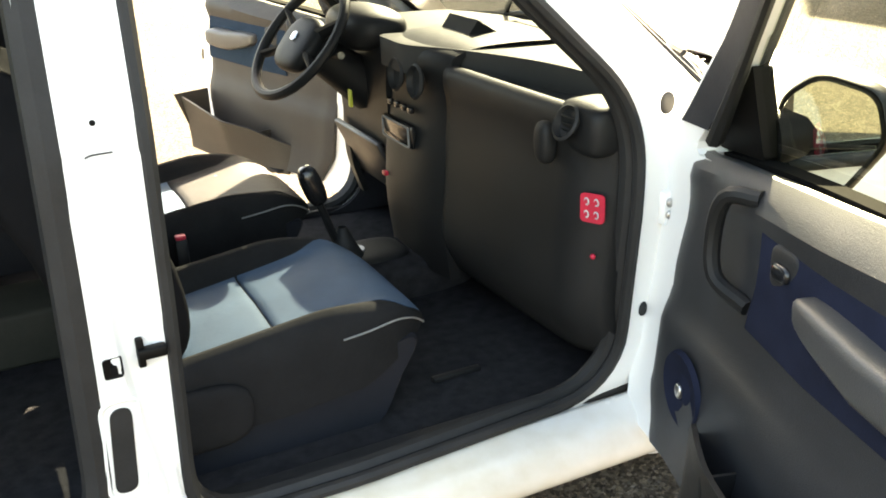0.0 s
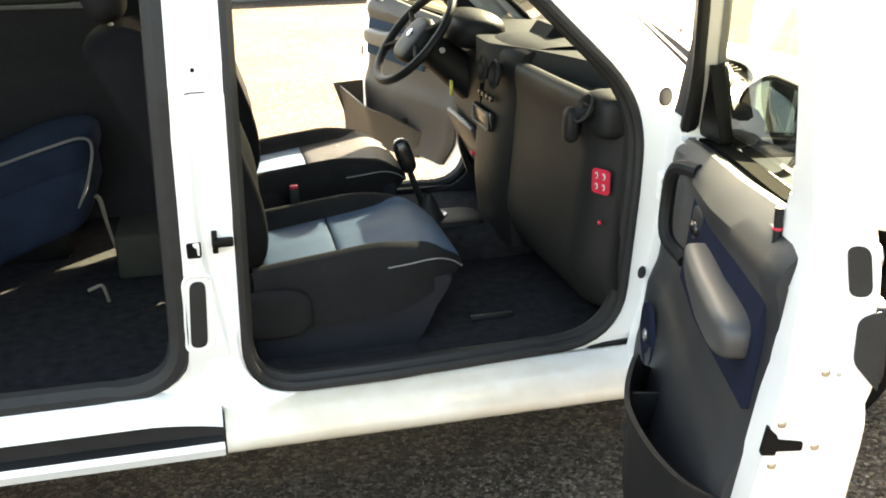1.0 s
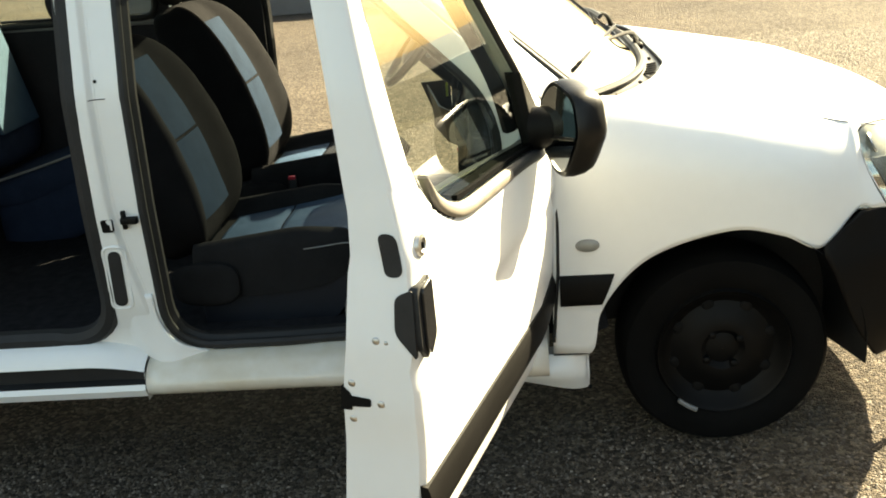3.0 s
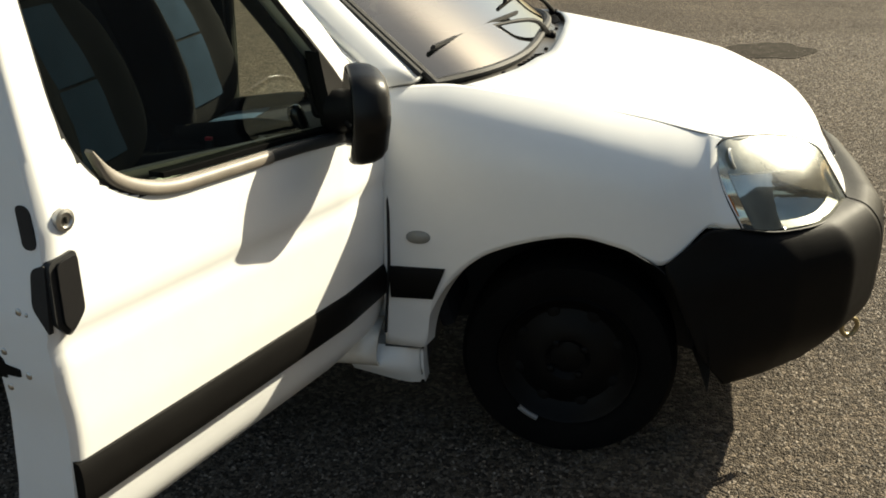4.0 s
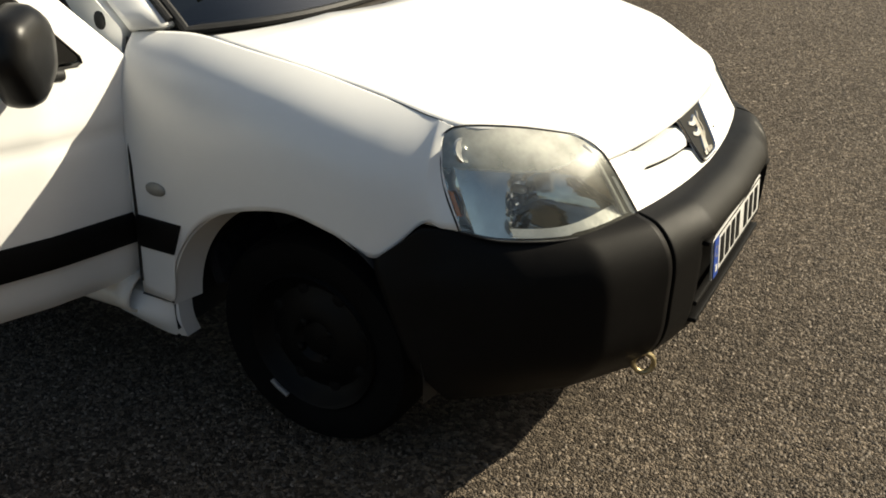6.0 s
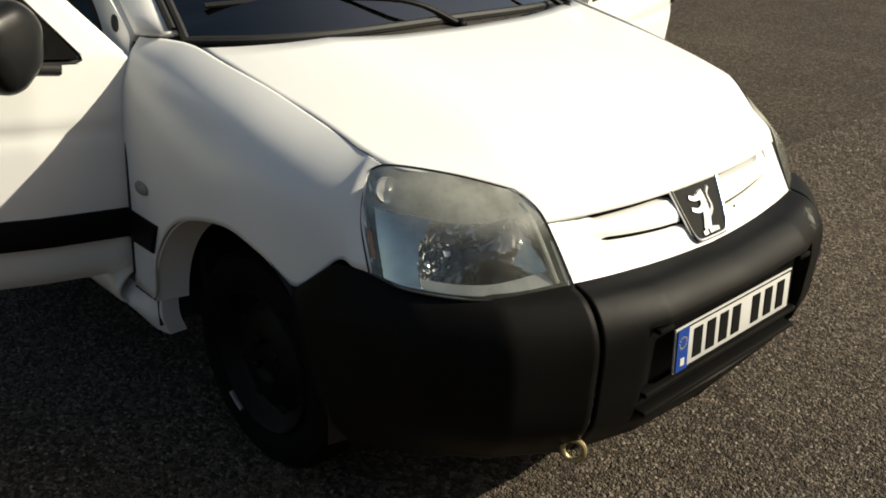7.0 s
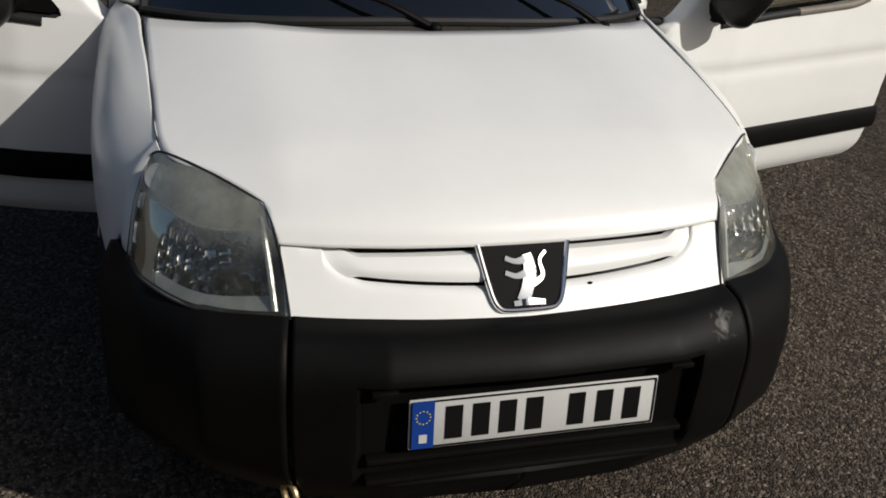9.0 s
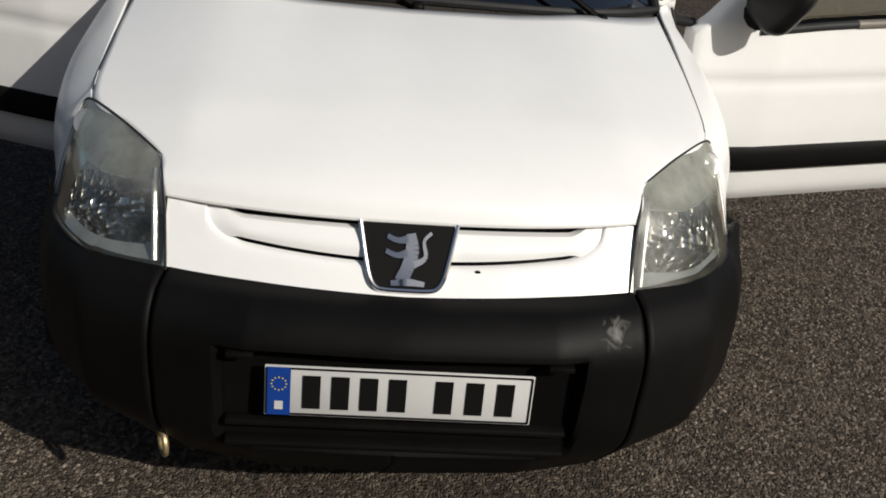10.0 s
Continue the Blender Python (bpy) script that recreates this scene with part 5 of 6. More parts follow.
    turn = Matrix.Rotation(-s * radians(angle), 4, "Z") @ Matrix.Rotation(radians(rise), 4, "Y")
    door.matrix_local = Matrix.Translation(pivot + Vector((ahead, s * out, 0))) @ turn @ Matrix.Translation(-pivot)
    return door


make_door(-1, 74.0, 2.4)
make_door(1, 75.5, 1.2, 0.10, 0.0, -0.63, 1.6, 0.145)

# ---- cabin ----
part("cabin_floor", box_bm((2.9, 1.46, 0.03), (-1.85, 0, 0.352), 0.005), CARPET, van, "worn black cabin carpet")
part("footwell_board", box_bm((0.04, 1.40, 0.62), (-0.42, 0, 0.62), 0.01, turn=(0, -18, 0)), CARPET, van, "dark footwell bulkhead")
part("tunnel", soft_bm((1.0, 0.26, 0.16), (-1.05, 0.06, 0.385), 5, 14), CARPET, van)
for s, side in SIDES:
    x_end = -1.58 if s > 0 else -2.50
    outline = dense(rounded([(x_end, 0.36, 0), (x_end, 1.72, 0), (-3.26, 1.72, 0), (-3.26, 0.36, 0)], 2), 0.1)
    part("side_lining", plate_bm(outline, [dense(SIDE_WINDOW)] if s > 0 else [], lambda a, b: Vector((a, s * (side_y(a, b) - 0.082), b)), (0, s * 0.01, 0)), LINING, van, "dark cabin side lining", sharp=50)
pane = grid_bm([[Vector((x, side_y(x, z) - 0.030, z)) for x in np.linspace(-1.90, -2.79, 8)] for z in np.linspace(1.13, 1.61, 8)])
part("side_window_glass", pane, WINDOW, van, "fixed rear side window glass")
part("side_window_rubber", tube_bm([Vector((a, side_y(a, b) - 0.084, b)) for a, b in dense(SIDE_WINDOW, 0.05)], 0.014, 8, loop=True), RUBBER, van, "black rubber round the side window")
part("lining_rail", tube_bm([(-1.90, 0.752, 1.118), (-2.60, 0.752, 1.128)], 0.012, 8), PIPING, van, "pale rail along the side lining")
part("lining_rail", tube_bm([(-1.90, 0.750, 1.150), (-2.60, 0.750, 1.160)], 0.006, 8), TRIM_GREY, van)
part("load_partition", box_bm((0.03, 1.44, 1.30), (-2.86, 0, 1.02), 0.01), LINING, van, "dark rear partition")


# seats
def make_seat(cx, cy, back_shift=0.0, lift=0.0, front_cloth=None):
    def m(x, y, z):
        return Vector((cx + x, cy + y, z + lift))

    def half(x):
        return 0.252 * (1 - 0.30 * max(0.0, (x - 0.07) / 0.198) ** 2.6)

    def crown(x, k):
        """Height of the cushion at x, k = 0 in the middle and 1 at the edge."""
        hump = smooth(k, (0.0, 0.60, 0.70, 0.82, 0.92, 1.0), (0.004, 0.0, 0.012, 0.048, 0.044, 0.008)) * (1 - max(0.0, min(1.0, (x - 0.02) / 0.20)) ** 1.5)
        return 0.587 + 0.12 * (x + 0.04) + hump - 0.058 * max(0.0, (x - 0.14) / 0.125) ** 2.6

    def hem(x):
        return 0.452 + 0.095 * max(0.0, (x - 0.06) / 0.208)

    rows = []
    for x in list(np.linspace(-0.27, 0.15, 16)) + list(np.linspace(0.165, 0.265, 10)) + [0.268, 0.266]:
        w, row = half(x), []
        for k, drop in [(1.0, 0.14), (1.0, 0.075), (1.0, 0.030), (0.992, 0.012), (0.97, 0.003)] + [(k, 0.0) for k in np.linspace(0.94, 0.0, 16)]:
            row.append((k, max(hem(x), crown(x, k) - drop) if x != 0.266 else hem(x)))
        full = [(-k, z) for k, z in row] + [(k, z) for k, z in row[-2::-1]]
        rows.append([m(x, k * w, z) for k, z in full])
    seat = part("front_seat", grid_bm(rows), FABRIC_BLACK, van, "front seat in blue-grey and black cloth", sharp=60)
    for x0, x1 in ((-0.235, -0.049), (-0.042, 0.2635)):
        rows = []
        for f in np.linspace(0, 1, 18):
            x = lerp(x0, x1, f)
            wide = smooth(x, (-0.23, -0.05, 0.10, 0.19, 0.265), (0.160, 0.166, 0.176, 0.200, 0.185))
            wide = min(wide, half(x) * 0.93)
            puff = 0.007 * max(0.0, math.sin(math.pi * min(1.0, f * (0.9 if x0 > -0.1 else 1.0) + 0.02))) ** 0.4
            rows.append([m(x, u * wide, crown(x, abs(u) * wide / half(x)) + 0.002 + puff * (1 - u ** 4)) for u in np.linspace(-1, 1, 20)])
        part("seat_insert", slab_bm(rows, (-0.012, 0, -0.02)), (front_cloth or FABRIC_BLUE) if x0 > -0.1 else FABRIC_BLUE, seat, "blue-grey cloth insert", sharp=50)
    side = cr([Vector((-0.27, 0, 0.520)), Vector((0.10, 0, 0.530)), Vector((0.225, 0, 0.545)), Vector((0.195, 0, 0.470)), Vector((0.085, 0, 0.340)), Vector((-0.27, 0, 0.340))], 30)
    part("seat_base", loft_bm([[m(p.x * k, y, p.z) for p in side] for y, k in ((-0.235, 0.97), (-0.228, 1.0), (0.228, 1.0), (0.235, 0.97))]), SEAT_BASE, seat, "dark plastic seat base", sharp=40)
    for s_ in (-1, 1):
        pipe = [m(x, s_ * (half(x) + 0.001), crown(x, 1.0) - 0.018) for x in np.linspace(0.06, 0.268, 24)] + [m(0.270, s_ * y, crown(0.268, 1.0) - 0.018) for y in (0.17, 0.13, 0.09)]
        part("piping", tube_bm(pipe, 0.0022, 6), PIPING, seat, "pale piping")
        part("recliner_cover", soft_bm((0.20, 0.04, 0.13), m(-0.235, s_ * 0.262, 0.500), 3, 12), FABRIC_BLACK, seat)

    def back_shape(p):
        k = abs(p.y) / 0.25
        f = (p.z + 0.33) / 0.66
        return Vector((p.x + (0.135 * max(0, k - 0.45) if p.x > 0 else 0) + 0.045 * math.sin(f * math.pi), p.y * lerp(1.0, 0.80, max(0, f) ** 2), p.z))

    tilt = (0, -21, 0)
    tilt_m = pose(cx - 0.362 + back_shift, cy, 0.86 + lift, *tilt)
    bk = soft_bm((0.17, 0.52, 0.68), (0, 0, 0), 4.0, 24, shape=back_shape)
    bk.transform(tilt_m)
    part("backrest", bk, SHADED_BLACK, seat, "black cloth backrest")
    for z0, z1 in ((-0.26, -0.02), (-0.01, 0.24)):
        rows = []
        for f in np.linspace(0, 1, 10):
            row = []
            for u in np.linspace(-1, 1, 14):
                z = lerp(z0, z1, f)
                row.append(tilt_m @ Vector((0.085 + 0.045 * math.sin((z + 0.33) / 0.66 * math.pi) + 0.01 * (1 - u * u), u * lerp(0.135, 0.12, (z + 0.26) / 0.5), z)))
            rows.append(row)
        bm = slab_bm(rows, tilt_m.to_3x3() @ Vector((-0.03, 0, 0)))
        part("back_insert", bm, SHADED_BLUE, seat, "blue cloth insert darkened for shade")
    hd = soft_bm((0.09, 0.27, 0.17), (0, 0, 0), 3.2, 16)
    hd.transform(pose(cx - 0.485 + back_shift, cy, 1.270 + lift, *tilt))
    part("headrest", hd, FABRIC_BLACK, seat, "black headrest")
    for s_ in (-1, 1):
        part("headrest_post", tube_bm([(cx - 0.445 + back_shift, cy + s_ * 0.06, 1.15), (cx - 0.48 + back_shift, cy + s_ * 0.06, 1.23)], 0.006, 8), STEEL, seat)
    return seat


make_seat(-1.22, -0.36, -0.075)
driver_seat = make_seat(-1.22, 0.38, -0.05, 0.025, FABRIC_DIMMED)
part("belt_buckle", box_bm((0.045, 0.022, 0.012), (-1.15, 0.455, 0.627), 0.004, turn=(0, -7, 35)), STEEL, driver_seat, "seat belt tongue lying on the seat")
part("buckle_stalk", box_bm((0.03, 0.02, 0.09), (-1.33, 0.085, 0.56), 0.006), RUBBER, driver_seat)
part("buckle_button", box_bm((0.026, 0.018, 0.012), (-1.33, 0.085, 0.61), 0.003), RED, driver_seat)


# rear seat
def rear_seat(cy, wide):
    def wave(p):
        return Vector((p.x - 0.45 * max(0.0, -0.02 - p.z) * max(0.0, p.x / 0.33), p.y, p.z + (0.16 * (p.x / 0.66) + 0.015 * math.sin(p.x * 9))))
    seat = part("rear_seat", soft_bm((0.66, wide, 0.15), (-2.26, cy, 0.625), 4.5, 22, shape=wave), REAR_BLUE, van, "dark blue cloth rear seat with pale piping")
    part("cushion_skirt", soft_bm((0.64, wide - 0.01, 0.30), (-2.265, cy, 0.49), 5, 16, shape=wave), REAR_BLUE, seat)
    pipe = cr([(-2.58, cy - wide / 2, 0.600), (-2.3, cy - wide / 2 - 0.004, 0.672), (-2.06, cy - wide / 2, 0.742), (-1.955, cy - wide / 2 + 0.02, 0.762), (-1.932, cy - wide / 2 + 0.03, 0.72), (-1.965, cy - wide / 2 + 0.03, 0.60), (-2.02, cy - wide / 2 + 0.04, 0.50)], 26)
    part("piping", tube_bm(pipe, 0.005, 6), PIPING, seat, "pale piping")
    bk = soft_bm((0.15, wide, 0.70), (0, 0, 0), 4, 18)
    bk.transform(pose(-2.60, cy, 0.98, 0, -12, 0))
    part("backrest", bk, REAR_BLUE, seat)
    rows = [[pose(-2.60, cy, 0.98, 0, -12, 0) @ Vector((0.082, u * (wide / 2 - 0.07), z)) for u in np.linspace(-1, 1, 6)] for z in np.linspace(-0.22, 0.28, 8)]
    part("back_insert", slab_bm(rows, (-0.02, 0, 0)), FABRIC_BLUE, seat)
    part("seat_foot", soft_bm((0.50, 0.05, 0.18), (-2.28, cy - wide / 2 + 0.05, 0.43), 4, 10), STEEL_BLACK, seat)
    return seat


rear_seat(0.49, 0.44)

# floor brackets behind the front seats
part("floor_bracket", tube_bm(cr([(-1.946, -0.1, 0.407), (-1.924, -0.1, 0.415), (-1.908, -0.1, 0.419), (-1.899, -0.1, 0.396), (-1.889, -0.1, 0.332), (-1.881, -0.1, 0.28)], 14), 0.005, 8), YELLOWED, van, "pale floor bracket")
part("seat_strut", tube_bm(cr([(-1.934, 0.25, 0.586), (-1.923, 0.25, 0.568), (-1.912, 0.25, 0.488), (-1.897, 0.25, 0.404)], 12), [0.017 - 0.0010 * k for k in range(12)], 8, flat=0.4), YELLOWED, van, "pale edge strip of the rear seat leg")
part("floor_locker", box_bm((0.27, 0.22, 0.14), (-1.742, 0.170, 0.436), 0.014, 3), FLOOR_BOX, van, "low dark plastic locker behind the seats")

# dashboard
dash_prof = [(-0.66, 0.46), (-0.70, 0.56), (-0.69, 0.72), (-0.672, 0.88), (-0.680, 0.955), (-0.674, 0.984), (-0.652, 0.988), (-0.628, 0.966), (-0.595, 0.948), (-0.50, 0.944), (-0.44, 0.946), (-0.42, 0.968), (-0.37, 0.990), (-0.26, 0.992)]


def dash_at(y, x, z):
    x = min(x, -0.19 - 0.21 * (abs(y) / 0.695) ** 3.6)
    return Vector((x + 0.02 * (y / 0.7) ** 2 + (0.05 * ((abs(y) - 0.64) / 0.095) ** 2 if abs(y) > 0.64 and x < -0.5 else 0), y, z))


prof = cr([Vector((a, b, 0)) for a, b in dash_prof], 70)
rows = [[dash_at(y, p.x, p.y) for p in prof] for y in np.linspace(-0.752, -0.13, 24)]
dash = part("dashboard", grid_bm(rows), DARK_PLASTIC, van, "dark grey plastic dashboard with open shelf")
thick(dash, 0.012, 0)
# pale top: the shelf and the ledge behind it, a skin over the dash
tops = [p for p in prof if p.y > 0.935 and p.x > -0.64]
rows = [[dash_at(y, p.x, p.y + 0.0085) for p in tops] for y in np.linspace(-0.70, -0.15, 16)]
part("dash_shelf", grid_bm(rows), DASH_TOP, dash, "pale grey dash shelf")
# outer end with round air vent
for s, side in SIDES:
    rows = []
    for y in np.linspace(0.59, 0.75, 8):
        f = (y - 0.59) / 0.16
        col = cr([Vector((-0.64, 0, 0.46)), Vector((-0.675, 0, 0.60)), Vector((-0.665, 0, 0.85)), Vector((-0.668, 0, 0.965 - 0.01 * f)), Vector((-0.64, 0, 1.005 - 0.012 * f)), Vector((-0.60, 0, 0.995 - 0.015 * f)), Vector((-0.50, 0, 0.985 - 0.02 * f))], 40)
        rows.append([Vector((p.x + 0.05 * f * f, s * y, p.z)) for p in col])
    if s > 0:
        part("dash_end", slab_bm(rows, (0.02, 0, 0)), DARK_PLASTIC, dash)
    part("vent_pod", soft_bm((0.12, 0.15, 0.11), (-0.604, s * 0.668, 0.952), 4.0, 14), DARK_PLASTIC, dash)
    bm = lathe_bm([(-0.012, 0.040), (-0.016, 0.034), (0.0, 0.030), (0.012, 0.001)], (0, 0, 0), "x", 24)
    bm.transform(pose(-0.668, s * 0.665, 0.965, 0, 28, 0))
    part("air_vent", bm, RUBBER, dash, "round black air vent")
    for k in (-0.014, 0, 0.014):
        part("vent_vane", box_bm((0.004, 0.05, 0.004), (-0.672, s * 0.665, 0.965 + k), 0.001), DARK_PLASTIC, dash)
# grab bar stub beside the vent
part("grab_boss", soft_bm((0.04, 0.05, 0.09), (-0.685, -0.60, 0.915), 2.8, 12), DARK_PLASTIC, dash)
# sticker
sticker = part("warning_sticker", plate_bm(rounded([(-0.748, 0.770, 0.010), (-0.702, 0.770, 0.010), (-0.702, 0.832, 0.010), (-0.748, 0.832, 0.010)]), [], lambda a, b: Vector((-0.640 - 0.55 * (a + 0.748), a, b)), (0.003, 0, 0)), RED, dash, "red warning sticker with white marks")
for a, b in ((-0.735, 0.815), (-0.716, 0.815), (-0.735, 0.788), (-0.716, 0.788)):
    part("sticker_mark", tube_bm([Vector((-0.642 - 0.55 * (a + 0.748), a + 0.007 * math.cos(k), b + 0.007 * math.sin(k))) for k in np.linspace(0, 5, 8)], 0.0018, 5), PLATE_WHITE, dash)
part("red_button", soft_bm((0.01, 0.012, 0.012), (-0.655, -0.735, 0.700), 2.4, 8), RED, dash)
# centre stack
stack_prof = [(-0.72, 0.44), (-0.735, 0.60), (-0.725, 0.75), (-0.70, 0.88), (-0.70, 1.00), (-0.66, 1.035), (-0.55, 1.045), (-0.30, 1.03)]
sp_ = cr([Vector((a, b, 0)) for a, b in stack_prof], 50)
rows = [[Vector((p.x + 0.03 * abs(k) ** 3, 0.045 + 0.185 * k, p.y - 0.012 * abs(k) ** 3)) for p in sp_] for k in np.linspace(-1, 1, 14)]
stack = part("console", slab_bm(rows, (0.03, 0, 0)), DARK_PLASTIC, dash, "dark centre console with radio and controls")
for y in (-0.045, 0.075):
    bm = lathe_bm([(-0.010, 0.046), (-0.016, 0.040), (0.0, 0.036), (0.010, 0.001)], (0, 0, 0), "x", 24)
    bm.transform(pose(-0.712, y, 0.945, 0, 8, 0))
    part("air_vent", bm, RUBBER, dash, "round black air vent")
radio = part("radio", box_bm((0.02, 0.185, 0.062), (-0.722, 0.070, 0.795), 0.006, turn=(0, -4, 0)), GLOSS_BLACK, dash, "car radio with pale edging")
part("radio_edge", tube_bm([(-0.735, 0.070 + a, 0.795 + b) for a, b in rounded([(-0.085, -0.026, 0.008), (0.085, -0.026, 0.008), (0.085, 0.026, 0.008), (-0.085, 0.026, 0.008)])], 0.003, 6, loop=True), PIPING, dash)
for k in range(4):
    part("switch", box_bm((0.014, 0.022, 0.016), (-0.716, 0.005 + 0.043 * k, 0.862), 0.003), GLOSS_BLACK, dash)
part("switch", box_bm((0.012, 0.024, 0.012), (-0.735, 0.16, 0.655), 0.002), RED, dash)
# upper deck: sweeps back from the centre towards the outer end, with a sunk tray
deck = rounded([(-0.715, 0.205, 0.03), (-0.722, 0.020, 0.05), (-0.510, -0.330, 0.12), (-0.452, -0.640, 0.03), (-0.405, -0.655, 0.02), (-0.270, -0.520, 0.05), (-0.205, -0.250, 0.05), (-0.200, 0.205, 0.02)], 7)
tray_hole = rounded([(-0.650, 0.165, 0.03), (-0.655, 0.030, 0.03), (-0.480, -0.120, 0.04), (-0.380, -0.120, 0.04), (-0.360, 0.165, 0.03)], 6)
def deck_z(a, b):
    return 1.030 - 0.030 * max(0.0, (-0.1 - b) / 0.55) - 0.02 * max(0.0, (a + 0.45) / 0.25) ** 2
deck_bm = plate_bm(dense(deck, 0.05), [dense(tray_hole, 0.04)], lambda a, b: Vector((a, b, deck_z(a, b))), (0, 0, -0.075))
bmesh.ops.remove_doubles(deck_bm, verts=deck_bm.verts, dist=0.0005)
rolled = [e for e in deck_bm.edges if len(e.link_faces) == 2 and e.calc_face_angle(0.0) > 1.0 and all(v.co.z > deck_z(v.co.x, v.co.y) - 0.01 for v in e.verts)]
bmesh.ops.bevel(deck_bm, geom=rolled, offset=0.016, offset_type="OFFSET", segments=4, profile=0.5, affect="EDGES", clamp_overlap=True)
part("dash_deck", deck_bm, DASH_TOP, dash, "pale upper dash deck with a sunk tray", sharp=60)
part("tray_floor", plate_bm(dense(tray_hole, 0.05), [], lambda a, b: Vector((a, b, 0.985)), (0, 0, -0.01)), DARK_PLASTIC, dash, "dark floor of the dash tray")
part("tray_divider", loft_bm([[Vector((x, y, z)) for x, z in ((-0.60, 0.986), (-0.42, 0.986), (-0.44, 1.020), (-0.530, 1.078))] for y in (0.13, 0.055, -0.03)]), DARK_PLASTIC, dash, "dark wedge in the dash tray")
# driver's side
rows = [[dash_at(y, p.x, p.y) for p in cr([Vector((-0.62, 0.55, 0)), Vector((-0.68, 0.66, 0)), Vector((-0.70, 0.80, 0)), Vector((-0.69, 0.97, 0)), Vector((-0.60, 1.02, 0)), Vector((-0.22, 1.005, 0))], 40)] for y in np.linspace(0.20, 0.61, 14)]
part("driver_dash", slab_bm(rows, (0.02, 0, 0)), DARK_PLASTIC, dash)
part("instrument_hood", soft_bm((0.20, 0.32, 0.13), (-0.665, 0.41, 1.025), 2.6, 16, shape=lambda p: Vector((p.x, p.y, p.z * (1.0 - 0.9 * (p.x + 0.02)) - 0.10 * max(0, p.x)))), DARK_PLASTIC, dash, "instrument hood")
part("knee_panel", box_bm((0.02, 0.36, 0.20), (-0.665, 0.44, 0.62), 0.008, turn=(0, -25, 0)), TRIM_GREY, dash)
# steering wheel
STEER = pose(-0.872, 0.40, 1.008, 0, -49, 8)
rim = [STEER @ Vector((0.182 * math.cos(a), 0.182 * math.sin(a), 0)) for a in np.linspace(0, 2 * math.pi, 49)[:-1]]
steering = part("steering_wheel", tube_bm(rim, 0.015, 10, loop=True), DARK_PLASTIC, van, "black four-spoke steering wheel")
hub = soft_bm((0.17, 0.18, 0.06), (0, 0, 0), 3.0, 14)
hub.transform(STEER @ Matrix.Translation((-0.01, 0, -0.012)))
part("hub", hub, DARK_PLASTIC, steering)
for a in (25, 155, 205, 335):
    d = Vector((math.cos(radians(a + 90)), math.sin(radians(a + 90)), 0))
    part("spoke", tube_bm([STEER @ (d * 0.06 + Vector((0, 0, -0.012))), STEER @ (d * 0.182)], [0.022, 0.014], 8, flat=0.5), DARK_PLASTIC, steering)
part("emblem", soft_bm((0.03, 0.03, 0.006), STEER @ Vector((0, 0, 0.02)), 2.5, 8, turn=(0, -49, 8)), SILVER, steering)
part("column", tube_bm([STEER @ Vector((0, 0, -0.02)), (-0.66, 0.42, 0.84)], [0.05, 0.075], 12), DARK_PLASTIC, steering)
for s_ in (-1, 1):
    part("stalk", tube_bm([(-0.80, 0.40 + s_ * 0.05, 0.960), (-0.82, 0.40 + s_ * 0.19, 0.985)], [0.007, 0.010], 8), GLOSS_BLACK, steering)
part("key_tag", box_bm((0.008, 0.02, 0.05), (-0.77, 0.30, 0.845), 0.003), material("yellow_green_tag", (0.45, 0.5, 0.05), 0.5), steering, "yellow-green key tag")
# gear lever and tunnel tray
gear = part("gear_lever", tube_bm([(-0.90, 0.06, 0.44), (-0.968, 0.060, 0.64)], [0.012, 0.010], 8), DARK_PLASTIC, van, "gear lever with black knob")
part("gaiter", lathe_bm([(0.0, 0.075), (0.03, 0.06), (0.06, 0.04), (0.10, 0.022), (0.12, 0.012)], (-0.91, 0.06, 0.44), "z", 20), RUBBER, gear)
part("knob", soft_bm((0.055, 0.055, 0.115), (-0.982, 0.060, 0.690), 3.0, 14, turn=(0, -18, 0)), GLOSS_BLACK, gear, "black knob")
tray = part("tunnel_tray", soft_bm((0.26, 0.17, 0.05), (-0.86, 0.075, 0.455), 4, 14), DARK_PLASTIC, van, "grey tunnel tray with coin cup")
part("coin_cup", lathe_bm([(0.0, 0.036), (0.006, 0.034), (0.004, 0.028), (-0.01, 0.001)], (-0.88, 0.075, 0.479), "z", 20), REPEATER, tray)
part("seat_slide", box_bm((0.12, 0.018, 0.012), (-0.86, -0.50, 0.372), 0.003), DARK_PLASTIC, van, "short steel floor rail")

